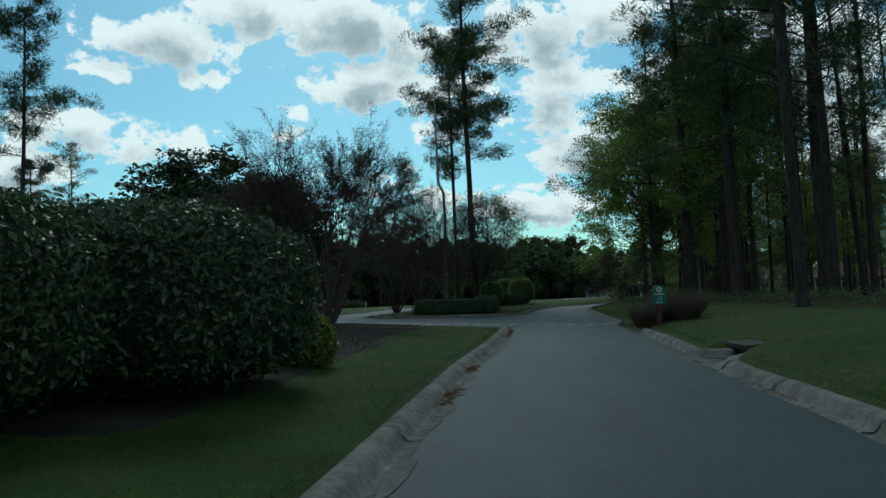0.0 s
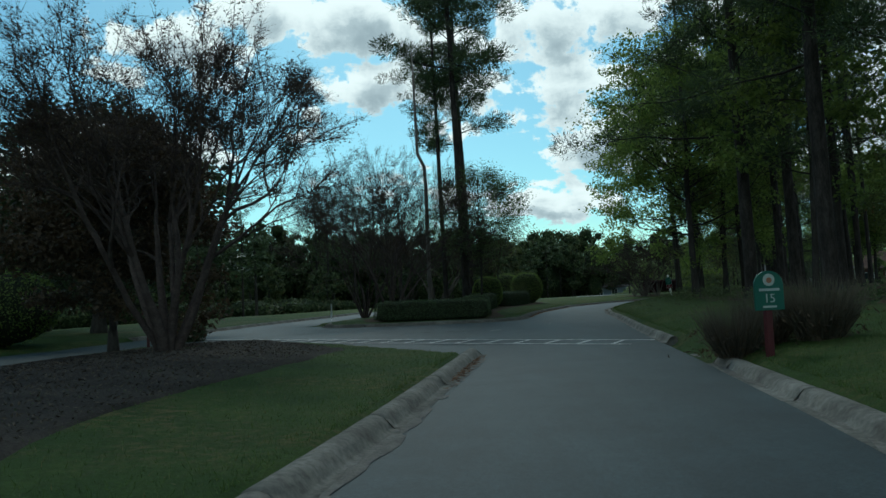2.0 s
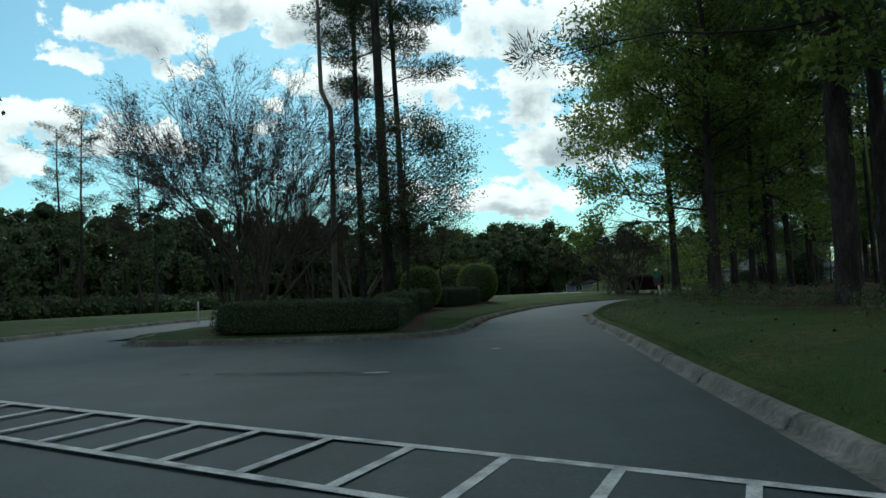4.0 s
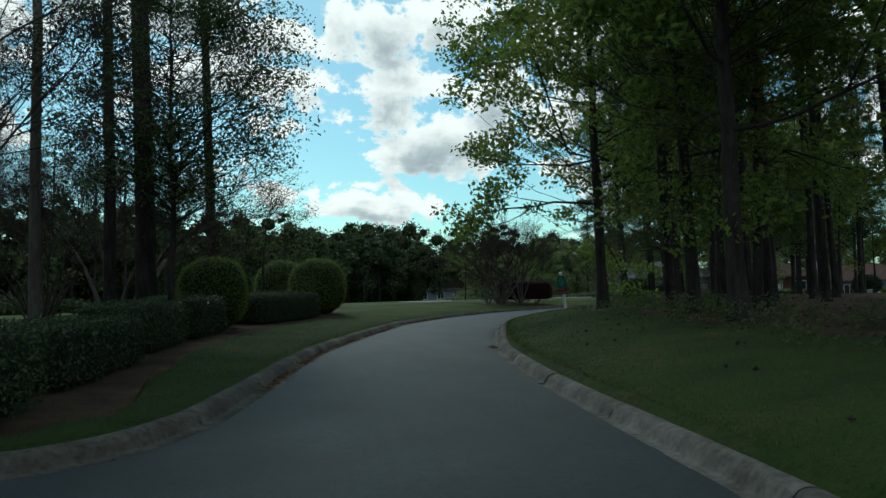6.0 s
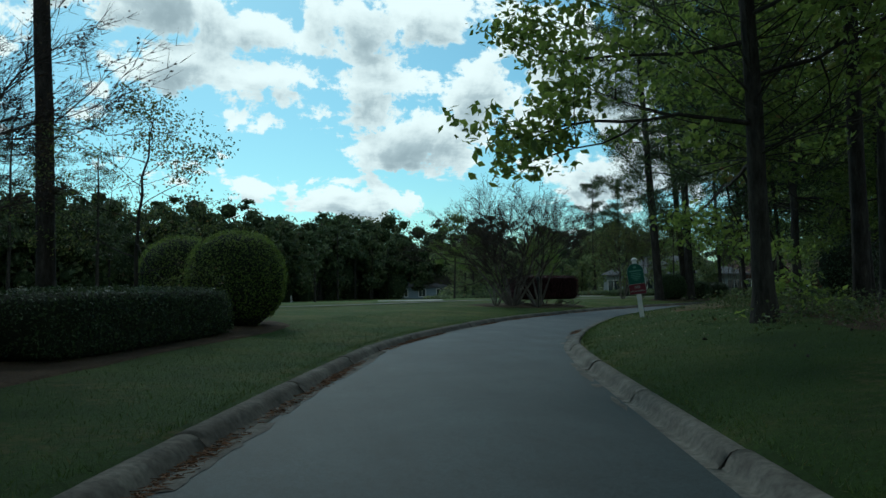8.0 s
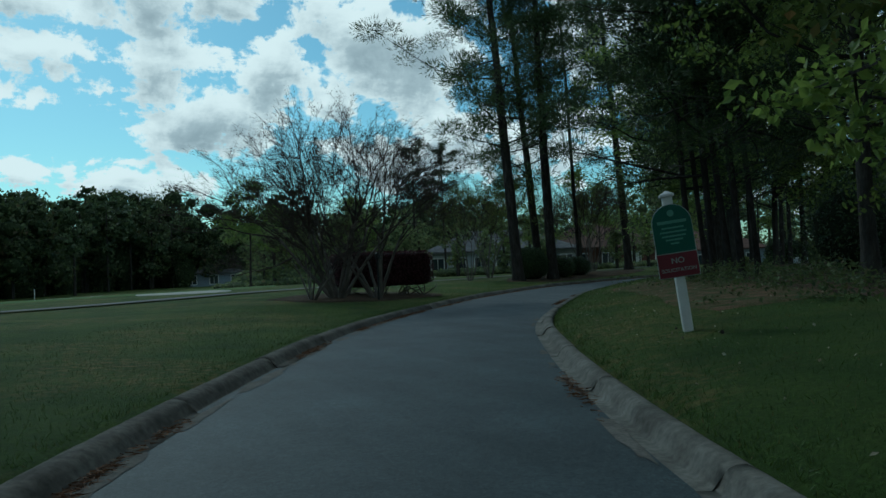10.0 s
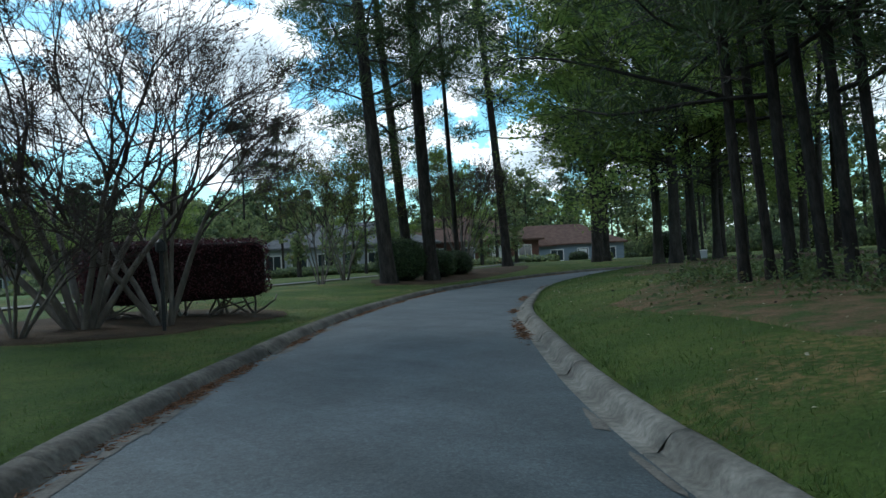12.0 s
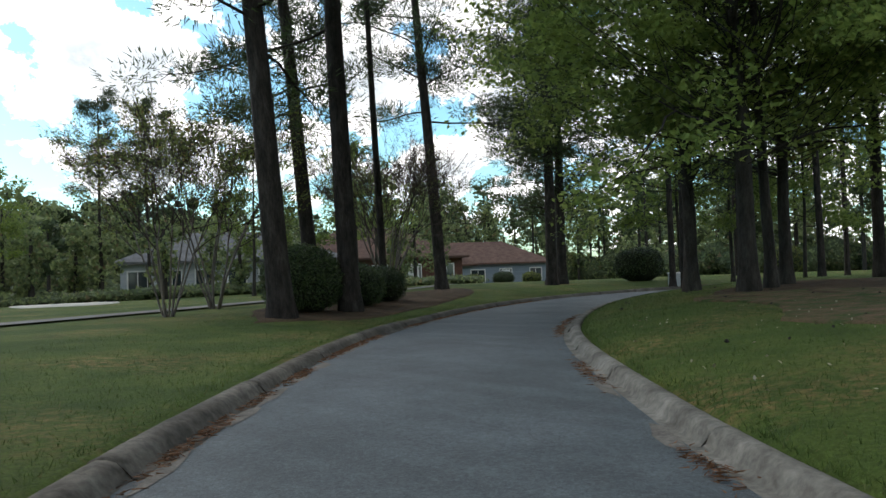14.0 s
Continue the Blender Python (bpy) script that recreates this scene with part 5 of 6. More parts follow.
def far_woods(name, line, n, depth, heights, seed, label, per=330, leaf=0.75, pines=0.3, leafage="far_leaf", core="far_core", solid=0.66, bush=0.62):
    """A belt of trees: trunks, crowns of lobes round masses coloured as inner shade, and undergrowth along the foot."""
    rng = np.random.default_rng(seed)
    ln = spline(line, 2.0)
    g, gp, gt, gc = Geo(), Geo(), Geo(), Geo()
    sd = sideways(ln)
    for i in range(n):
        k = min(int((i + rng.random()) / n * len(ln)), len(ln) - 1)
        p = ln[k] + sd[k] * rng.uniform(0, depth) * rng.choice((-1, 1)) * 0.5 + rng.normal(0, 1.5, 2)
        z0 = gz(p[0], p[1])
        h = rng.uniform(*heights)
        is_pine = rng.random() < pines
        r = h * (rng.uniform(0.22, 0.32) if not is_pine else rng.uniform(0.19, 0.27))
        if is_pine:
            h *= 1.1
        tube(gt, [(p[0], p[1], z0 - 0.3), (p[0], p[1], z0 + h * 0.85)], (0.2, 0.08), 5)
        count = 11
        f = np.linspace(0.24 if not is_pine else 0.42, 0.93, count)
        swell = np.sqrt(np.clip(1 - ((f - 0.55) / 0.52) ** 2, 0.05, 1)) if not is_pine else np.clip(1.25 - 0.75 * (f - 0.5) / 0.45, 0.4, 1)
        lobes = np.c_[rng.normal(0, r * 0.5, (count, 2)) * swell[:, None], f * h]
        lr = rng.uniform(0.36, 0.62, count) * r * (0.55 + 0.45 * swell) * (1.0 if not is_pine else 0.9)
        squash = 0.85 if not is_pine else 0.5
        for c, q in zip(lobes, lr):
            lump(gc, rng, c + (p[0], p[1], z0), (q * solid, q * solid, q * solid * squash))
        m = per if not is_pine else int(per * 0.7)
        which = rng.choice(count, m, p=lr ** 2 / (lr ** 2).sum())
        d = rng.normal(0, 1, (m, 3))
        d /= np.linalg.norm(d, axis=1, keepdims=True)
        c = lobes[which] + d * lr[which][:, None] * rng.uniform(0.72, 1.16, (m, 1)) * (1, 1, squash) + (p[0], p[1], z0)
        flecks(gp if is_pine else g, rng, c, d, leaf)
    for q in ln:
        for _ in range(3):
            p = q + rng.normal(0, depth * 0.12, 2)
            top, r = heights[0] * bush * rng.uniform(0.65, 1.15), rng.uniform(1.5, 2.4)
            z0 = gz(p[0], p[1])
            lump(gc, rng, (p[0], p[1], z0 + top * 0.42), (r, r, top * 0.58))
            m = int(per * 0.3)
            d = rng.normal(0, 1, (m, 3))
            d /= np.linalg.norm(d, axis=1, keepdims=True)
            flecks(g, rng, d * (r, r, top * 0.58) * rng.uniform(0.9, 1.15, (m, 1)) + (p[0], p[1], z0 + top * 0.42), d, leaf)
    ob = root(name, 0, 0, 0, label, "woods", kind="stuff")
    part("trunks", gt, "oak_bark", ob)
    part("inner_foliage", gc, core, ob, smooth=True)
    part("leafage", g, leafage, ob)
    if gp.n:
        part("needle_crowns", gp, "far_pine", ob)


far_woods("far_woods", [(-95, 45), (-68, 100), (-40, 136), (-12, 156), (8, 176), (24, 200), (45, 200), (62, 198), (85, 192)], 230, 18, (10, 15), 41, "distant mixed woods round the golf course", 850, 0.5, bush=0.8)
far_woods("course_woods", [(33, 152), (44, 158), (62, 158), (84, 158)], 28, 12, (6, 9), 46, "dense mixed trees behind the golf course houses", 1000, 0.42, 0.3, "hazed_leaf", "hazed_core", 0.36, 0.32)
far_woods("estate_woods", [(90, 121), (99, 110), (102, 97), (98, 84), (90, 76), (80, 70)], 34, 10, (9, 13), 47, "dense trees beyond the oak group", 900, 0.36, 0.4, "hazed_leaf", "hazed_core", 0.36, 0.32)
far_woods("brick_house_trees", [(94, 160), (106, 157), (118, 146), (124, 134)], 22, 9, (11, 15), 48, "green trees behind the brick house", 900, 0.42, 0.4, "hazed_leaf", "hazed_core", 0.36, 0.32)
far_woods("dome_trees", [(25, 226), (30, 228), (35, 226)], 9, 8, (17, 18.5), 42, "taller round-crowned trees in the distant woods", 1300, 0.55, 0.0)
far_woods("house_woods", [(46, 160), (60, 162), (85, 172), (115, 165), (140, 135), (150, 95), (140, 55), (110, 30), (75, 20)], 85, 22, (9, 13), 43, "woods behind the houses", 800, 0.5, 0.3, "hazed_leaf", "hazed_core", 0.36, 0.32)
far_woods("garden_trees", [(30, 138), (38, 131), (48, 130), (60, 131), (68, 129)], 18, 8, (3.6, 6), 44, "small garden trees before the houses", 800, 0.24, 0.0, "hazed_leaf", "hazed_core", 0.3, 0.2)
far_woods("course_trees", [(-34, 80), (-26, 104), (-16, 122)], 9, 14, (6, 10), 45, "small trees along the far fairway", 900, 0.36, 0.3, solid=0.5, bush=0.3)


# ---------------------------------------------------------------- hedges and shrubs
def shrub_body(rng, kind, size, n=26):
    """A clipped body: superellipsoid with lumps. kind is the exponent: 2 round, 5 boxy."""
    u = np.linspace(0, 2 * np.pi, n, endpoint=False)
    v = np.linspace(-0.5 * np.pi, 0.5 * np.pi, n // 2 + 1)
    uu, vv = np.meshgrid(u, v, indexing="ij")
    e = 2.0 / kind

    def pw(a):
        return np.sign(a) * np.abs(a) ** e

    x, y, z = pw(np.cos(vv)) * pw(np.cos(uu)), pw(np.cos(vv)) * pw(np.sin(uu)), pw(np.sin(vv))
    p = np.stack([x, y, z], -1) * np.array(size) / 2
    bump = np.array([[noise.noise(Vector(q) * 1.6 + Vector((rng_off, 0, 0))) for q in row] for rng_off, row in ((float(rng.uniform(0, 0.001)), r) for r in p)])
    p = p * (1 + 0.06 * bump[..., None])
    p[..., 2] += size[2] / 2
    m = len(v)
    i, j = np.meshgrid(np.arange(n), np.arange(m - 1), indexing="ij")
    k = (i + 1) % n
    q = np.stack([i * m + j, k * m + j, k * m + j + 1, i * m + j + 1], -1).reshape(-1, 4)
    return p.reshape(-1, 3), q


def shrub(name, x, y, size, label, category, leaf_material, count, leaf=0.06, kind=2.0, turn=0.0, seed=1, core="shade_core", fuzz=0.05, lift=0.0, group="", aspect=0.5):
    rng = np.random.default_rng(seed)
    ob = root(name, x, y, gz(x, y) - 0.03, label, category, group, turn=turn)
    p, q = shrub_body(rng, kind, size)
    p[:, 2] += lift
    # Closed dark body put in for the shade inside the bush.
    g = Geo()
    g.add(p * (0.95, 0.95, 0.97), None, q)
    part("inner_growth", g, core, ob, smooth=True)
    a, b, c, d = (p[q[:, i]] for i in range(4))
    nr = np.cross(c - a, d - b)
    area = np.linalg.norm(nr, axis=1)
    nr /= area[:, None] + 1e-9
    mid = (a + b + c + d) / 4
    flip = (nr * (mid - (0, 0, size[2] / 2 + lift))).sum(1) < 0
    nr[flip] *= -1
    w = area * np.where(nr[:, 2] < -0.75, 0.15, 1)
    pick = rng.choice(len(q), count, p=w / w.sum())
    s, t = rng.random((count, 1)), rng.random((count, 1))
    pos = (a[pick] * (1 - s) + b[pick] * s) * (1 - t) + (d[pick] * (1 - s) + c[pick] * s) * t
    pos += nr[pick] * rng.normal(0.0, fuzz, (count, 1))
    gf = Geo()
    leaves(gf, rng, pos, nr[pick], leaf, aspect, 0.8)
    part("foliage", gf, leaf_material, ob)
    return ob


def hedge(name, a, b, depth, height, label, leaf_material, per_m=1900, leaf=0.056, seed=1, core="shade_core", lift=0.0, group="hedges", kind=7):
    a, b = Vector(a), Vector(b)
    ln = (b - a).length
    c = (a + b) / 2
    turn = math.degrees(math.atan2(b.y - a.y, b.x - a.x))
    return shrub(name, c.x, c.y, (ln, depth, height), label, "hedge", leaf_material, int(per_m * ln), leaf, kind, turn, seed, core, 0.025, lift, group)


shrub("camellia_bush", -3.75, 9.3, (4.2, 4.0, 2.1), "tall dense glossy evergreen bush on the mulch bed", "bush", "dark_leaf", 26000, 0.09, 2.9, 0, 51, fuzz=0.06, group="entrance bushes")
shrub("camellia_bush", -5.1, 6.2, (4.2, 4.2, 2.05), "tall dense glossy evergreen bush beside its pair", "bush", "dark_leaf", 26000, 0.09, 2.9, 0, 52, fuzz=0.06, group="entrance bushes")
shrub("yellow_shrub", -2.2, 12.4, (0.8, 0.8, 0.82), "low yellow-green leafy shrub at the mulch edge", "shrub", "yellow_leaf", 6500, 0.08, 2.3, 0, 53)
shrub("round_bush", -13.3, 36.5, (4.6, 3.6, 2.6), "rounded clipped bush on the lawn", "bush", "ball_leaf", 7000, 0.1, 2.2, 0, 54)
shrub("low_shrub", -7.6, 38.5, (1.5, 1.5, 0.9), "low dark shrub beside the far lane", "shrub", "dark_leaf", 3500, 0.08, 2.2, 0, 55)
hedge("median_hedge", (-1.9, 47.3), (3.3, 46.9), 1.6, 0.88, "low clipped dark green hedge at the median's end", "hedge_leaf", seed=56)
hedge("median_hedge", (2.5, 48.4), (2.8, 52.6), 1.4, 0.74, "low clipped dark green hedge in a row along the median", "hedge_leaf", seed=57)
hedge("median_hedge", (2.7, 53.4), (3.0, 56.7), 1.4, 0.88, "low clipped dark green hedge in a row along the median", "hedge_leaf", seed=58)
hedge("median_hedge", (3.05, 57.2), (3.6, 60.6), 1.4, 0.96, "low clipped dark green hedge in a row along the median", "hedge_leaf", seed=59)
hedge("median_hedge", (4.3, 63.9), (6.6, 70.9), 1.5, 1.0, "low clipped dark green hedge in a row along the median", "hedge_leaf", seed=60)
shrub("topiary_ball", 3.75, 62.0, (1.9, 1.9, 2.0), "clipped round topiary bush between hedges", "bush", "ball_leaf", 10000, 0.055, 2.4, 0, 61, fuzz=0.03, group="topiary")
shrub("topiary_ball", 7.2, 73.3, (2.45, 2.45, 2.4), "large clipped round topiary bush at the hedge's end", "bush", "ball_leaf", 13000, 0.058, 2.4, 0, 62, fuzz=0.03, group="topiary")
shrub("topiary_ball", 5.7, 75.6, (2.4, 2.4, 2.4), "clipped round topiary bush behind its pair", "bush", "ball_leaf", 10000, 0.055, 2.3, 0, 63, fuzz=0.03, group="topiary")


def red_hedge():
    ob = hedge("burgundy_hedge", (20.9, 92.5), (24.5, 92.1), 1.5, 1.2, "clipped burgundy loropetalum hedge on bare lower stems", "red_leaf", 3000, 0.06, 64, "red_shade_core", 0.36, "", 8)
    rng = np.random.default_rng(9)
    for i in range(7):
        x = -1.6 + i * 0.53 + rng.normal(0, 0.06)
        for j in range(4):
            g = Geo()
            tube(g, branch_line(rng, (x + rng.normal(0, 0.05), rng.normal(0, 0.12), -0.05), (rng.normal(0, 0.75), rng.normal(0, 0.4), 1), rng.uniform(0.65, 0.95), 5, 0.16), np.linspace(0.03, 0.014, 6), 5)
            part("stem", g, "crape_bark", ob)


red_hedge()
shrub("round_bush", 36.4, 102.9, (2.0, 1.9, 1.75), "dark round evergreen bush between two pines", "bush", "dark_leaf", 12000, 0.07, 2.4, 0, 65)
shrub("low_shrub", 39.3, 104.0, (2.2, 1.5, 1.25), "low dark shrub under the roadside pines", "shrub", "dark_leaf", 7000, 0.07, 2.3, 30, 66)
shrub("low_shrub", 41.6, 105.4, (2.2, 1.5, 1.15), "low dark shrub under the roadside pines", "shrub", "dark_leaf", 7000, 0.07, 2.3, 30, 67)
shrub("yellow_shrub", 80.3, 105.5, (2.6, 2.2, 1.9), "yellow-green flowering shrub on the far lawn", "shrub", "yellow_leaf", 2500, 0.12, 2.3, 0, 96)
shrub("round_bush", 64.0, 108.0, (2.8, 2.6, 1.9), "dark round bush on the far lawn", "bush", "dark_leaf", 3000, 0.12, 2.4, 0, 68)
shrub("evergreen_bush", 30.6, 79.2, (2.3, 2.3, 2.3), "dark loose evergreen bush at the edge of the woods", "bush", "dark_leaf", 7000, 0.11, 2.0, 0, 69, fuzz=0.32)
for i, (x, y, s) in enumerate(((84, 137.5, 2.0), (87, 136, 2.4), (90.5, 135, 2.2), (81, 140, 1.8), (93, 133, 1.7))):
    shrub("garden_shrub", x, y, (s, s * 0.8, s * 0.55), "low rounded shrub before the house", "shrub", ("spring_leaf", "hedge_leaf", "yellow_leaf")[i % 3], 1500, 0.14, 2.3, 0, 80 + i, group="garden shrubs")


def edge_plants():
    """Low weeds and seedlings along the foot of the woods."""
    rng = np.random.default_rng(91)
    g = Geo()
    edge = spline([(26.6, 80.4), (29.5, 83.6), (24.3, 77.6), (18, 66.6), (15, 58), (13.5, 51), (12.6, 42), (12.5, 30), (12.3, 18)], 0.6)
    for p in edge:
        for _ in range(5):
            c = p + rng.normal(0, 1.1, 2) + (0.9, -0.2)
            h = rng.uniform(0.15, 0.6)
            n = 34
            pos = np.c_[rng.normal(c[0], 0.16, n), rng.normal(c[1], 0.16, n), gz(*c) + rng.uniform(0.02, h, n)]
            leaves(g, rng, pos, np.tile((0, 0, 1.0), (n, 1)), 0.09, 0.5, 0.8)
    tagged(part("undergrowth", g, "far_leaf"), "low green weeds and seedlings at the woods' edge", "undergrowth", kind="stuff")


edge_plants()


def tall_grass(x, y, n, h, r, seed):
    rng = np.random.default_rng(seed)
    ob = root("ornamental_grass", x, y, gz(x, y), "clump of dry brown ornamental grass beside the sign", "grass", "grass clumps")
    g = Geo()
    a = rng.uniform(0, 6.28, n)
    rr = r * 0.35 * np.sqrt(rng.random(n))
    base = np.c_[np.cos(a) * rr, np.sin(a) * rr, np.zeros(n) - 0.02]
    out = np.c_[np.cos(a) * rng.uniform(0.1, 0.75, n), np.sin(a) * rng.uniform(0.1, 0.75, n), np.ones(n)]
    spikes(g, rng, base, out, h, 0.012, 0.08)
    part("blades", g, "dry_grass", ob)
    g = Geo()
    m = n // 2
    p = np.c_[rng.normal(0, r * 0.4, (m, 2)), rng.uniform(0.0, h * 0.55, m)]
    leaves(g, rng, p, np.tile((0, 0, 1.0), (m, 1)), 0.09, 0.3, 0.9)
    part("low_leaves", g, "brown_leaf", ob)


tall_grass(6.05, 23.7, 1300, 0.8, 0.7, 1)
tall_grass(7.3, 23.6, 1500, 0.95, 0.85, 2)
tall_grass(6.75, 24.2, 1000, 0.85, 0.7, 3)


# ---------------------------------------------------------------- signs and small things
def text_mesh(body, size, depth=0.004):
    cu = bpy.data.curves.new("lettering", "FONT")
    cu.body, cu.size, cu.extrude, cu.align_x, cu.align_y = body, size, depth, "CENTER", "CENTER"
    tmp = new("lettering_tmp", cu)
    me = bpy.data.meshes.new_from_object(tmp)
    bpy.data.objects.remove(tmp)
    bpy.data.curves.remove(cu)
    return me


def arched_board(w, h, depth, rise):
    """An upright board in the x-z plane with an arched top, its foot at z = 0."""
    n = 14
    top = [(w / 2 * math.cos(a), h - rise + rise * math.sin(a)) for a in np.linspace(0, math.pi, n)]
    outline = [(-w / 2, 0), (w / 2, 0)] + top
    bm = bmesh.new()
    vs = [bm.verts.new((x, -depth / 2, z)) for x, z in outline]
    f = bm.faces.new(vs)
    ext = bmesh.ops.extrude_face_region(bm, geom=[f])
    for v in ext["geom"]:
        if isinstance(v, bmesh.types.BMVert):
            v.co.y += depth
    bmesh.ops.recalc_face_normals(bm, faces=bm.faces[:])
    edges = [e for e in bm.edges if abs(e.verts[0].co.y - e.verts[1].co.y) < 1e-6]
    bmesh.ops.bevel(bm, geom=edges, offset=0.004, segments=1, affect="EDGES")
    return bm


def bar_geo(cx, cz, w, h, y):
    g = Geo()
    box_geo(g, (cx - w / 2, y - 0.003, cz - h / 2), (cx + w / 2, y + 0.003, cz + h / 2))
    return g


def disc(cx, cz, r, y, n=20):
    g = Geo()
    a = np.arange(n) * 2 * np.pi / n
    v = np.concatenate([np.c_[cx + r * np.cos(a), np.full(n, y - 0.004), cz + r * np.sin(a)], np.c_[cx + r * np.cos(a), np.full(n, y + 0.003), cz + r * np.sin(a)], [[cx, y - 0.004, cz]]])
    g.add(v, [(2 * n, (i + 1) % n, i) for i in range(n)], [(i, (i + 1) % n, n + (i + 1) % n, n + i) for i in range(n)])
    return g


def lettering(ob, body, size, cx, cz, y, material="sign_line"):
    me = text_mesh(body, size)
    me.materials.clear()
    t = part("lettering", me, material, ob, "white lettering")
    t.matrix_local = pose(cx, y, cz, 90, 0, 0)


def tee_sign():
    x, y = 6.2, 22.75
    ob = root("hole_sign", x, y, gz(x, y), "green arched hole sign on a red post among dry grass", "sign", turn=8)
    g = Geo()
    box_geo(g, (-0.045, -0.045, -0.2), (0.045, 0.045, 0.72), 0.006)
    part("post", g, "post_red", ob, "dark red square post")
    b = part("board", arched_board(0.43, 0.55, 0.03, 0.2), "sign_green", ob, "green arched board")
    b.location = (0, -0.06, 0.64)
    part("emblem", disc(0, 1.06, 0.085, -0.078), "sign_line", ob, "round white emblem")
    part("emblem_centre", disc(0, 1.055, 0.04, -0.084), "emblem", ob, "orange centre of the emblem")
    part("line", bar_geo(0, 0.925, 0.3, 0.035, -0.078), "sign_line", ob)
    lettering(ob, "15", 0.17, 0, 0.80, -0.078)
    part("line", bar_geo(0, 0.69, 0.2, 0.028, -0.078), "sign_line", ob)


tee_sign()


def gate_sign():
    x, y = 18.44, 73.24
    ob = root("notice_sign", x, y, gz(x, y), "leaning white post with green arched notice and red plate", "sign")
    ob.matrix_world = Matrix.Translation((x, y, gz(x, y) - 0.02)) @ pose(0, 0, 0, -3, -6.3, 0) @ pose(0, 0, 0, 0, 0, -36)
    g = Geo()
    box_geo(g, (-0.057, -0.057, -0.4), (0.057, 0.057, 1.66), 0.006)
    part("post", g, "white", ob, "white square post")
    g = Geo()
    box_geo(g, (-0.08, -0.08, 1.66), (0.08, 0.08, 1.7), 0.008)
    g.add([(-0.07, -0.07, 1.7), (0.07, -0.07, 1.7), (0.07, 0.07, 1.7), (-0.07, 0.07, 1.7), (0, 0, 1.74)], [(0, 1, 4), (1, 2, 4), (2, 3, 4), (3, 0, 4)])
    part("cap", g, "white", ob, "white pyramid cap")
    b = part("board", arched_board(0.46, 0.58, 0.025, 0.23), "sign_green", ob, "green arched board")
    b.location = (0, -0.072, 0.985)
    part("emblem", disc(0, 1.46, 0.04, -0.087), "faded_line", ob, "small pale emblem")
    rim = part("border", arched_board(0.475, 0.595, 0.02, 0.2375), "sign_line", ob, "thin pale border")
    rim.location = (0, -0.069, 0.9775)
    for cz, w in ((1.355, 0.34), (1.285, 0.26), (1.235, 0.31), (1.185, 0.28), (1.14, 0.2), (1.095, 0.1)):
        part("line", bar_geo(0, cz, w, 0.036 if cz > 1.3 else 0.02, -0.0865), "faded_line", ob)
    g = Geo()
    box_geo(g, (-0.235, -0.084, 0.69), (0.235, -0.06, 0.975), 0.004)
    part("plate", g, "sign_red", ob, "red plate")
    g = Geo()
    box_geo(g, (-0.242, -0.079, 0.683), (0.242, -0.062, 0.982), 0.004)
    part("plate_border", g, "sign_line", ob, "thin pale border")
    lettering(ob, "NO", 0.1, 0, 0.885, -0.087)
    lettering(ob, "SOLICITATION", 0.062, 0, 0.775, -0.087)


gate_sign()


def red_marker():
    x, y = -6.75, 33.4
    ob = root("red_sign", x, y, gz(x, y), "small red board on a thin red post", "sign", turn=-15)
    g = Geo()
    box_geo(g, (-0.03, -0.03, -0.2), (0.03, 0.03, 1.0), 0.005)
    part("post", g, "post_red", ob)
    g = Geo()
    box_geo(g, (-0.17, -0.05, 0.9), (0.17, -0.03, 1.3), 0.005)
    part("board", g, "post_red", ob)


red_marker()


def drain():
    ob = root("storm_drain", 5.35, 14.25, 0.0, "dark storm drain mouth under a thick stained lid", "drain")
    g = Geo()
    box_geo(g, (-0.06, -0.5, 0.14), (1.25, 0.62, 0.235), 0.02)
    part("lid", g, "iron", ob, "thick dark stained lid").matrix_local = pose(0, 0, 0.02, 0, -4, 0)
    bm = bmesh.new()
    f = bm.faces.new([bm.verts.new((x - 5.35, y - 14.25, 0.003 - 0.07 * max(0, x - 4.4))) for x, y in ((3.6, 11.8), (4.2, 12.2), (4.5, 12.95), (4.9, 13.5), (5.4, 14.05), (5.42, 14.5), (4.95, 14.52), (4.75, 14.62), (4.6, 14.95), (3.9, 15.4))])
    bmesh.ops.triangulate(bm, faces=[f])
    part("apron", bm, "gutter", ob, "stained concrete apron")
    # Black box put in for the darkness inside the mouth.
    g = Geo()
    box_geo(g, (0.03, -0.5, -0.3), (0.09, 0.5, 0.18))
    part("throat", g, "black", ob, "black panel for the dark inside")


drain()


def lamp_post(x, y):
    ob = root("garden_post", x, y, gz(x, y), "dark slim post standing before crape myrtles", "post")
    g = Geo()
    tube(g, [(0, 0, -0.2), (0, 0, 1.35)], (0.035, 0.03), 10)
    part("pole", g, "black", ob)
    g = Geo()
    tube(g, [(0, 0, 1.33), (0, 0, 1.36), (0, 0, 1.5), (0, 0, 1.56)], (0.06, 0.09, 0.08, 0.02), 10)
    part("head", g, "black", ob)


lamp_post(21.38, 89.5)


def utility_box():
    ob = root("utility_box", 60.5, 103.9, gz(60.5, 103.9), "small pale green utility box on the lawn", "utility box", turn=-40)
    g = Geo()
    box_geo(g, (-0.45, -0.35, -0.05), (0.45, 0.35, 0.62), 0.03)
    part("cabinet", g, "siding", ob)
    g = Geo()
    box_geo(g, (-0.48, -0.38, 0.62), (0.48, 0.38, 0.68), 0.02)
    part("lid", g, "white", ob)


utility_box()


def golf_flag(x, y, h=1.1):
    ob = root("tee_marker", x, y, gz(x, y), "thin white golf marker post on the course", "post", "golf markers")
    g = Geo()
    tube(g, [(0, 0, -0.1), (0, 0, h)], (0.04, 0.04), 8)
    part("pole", g, "white", ob)


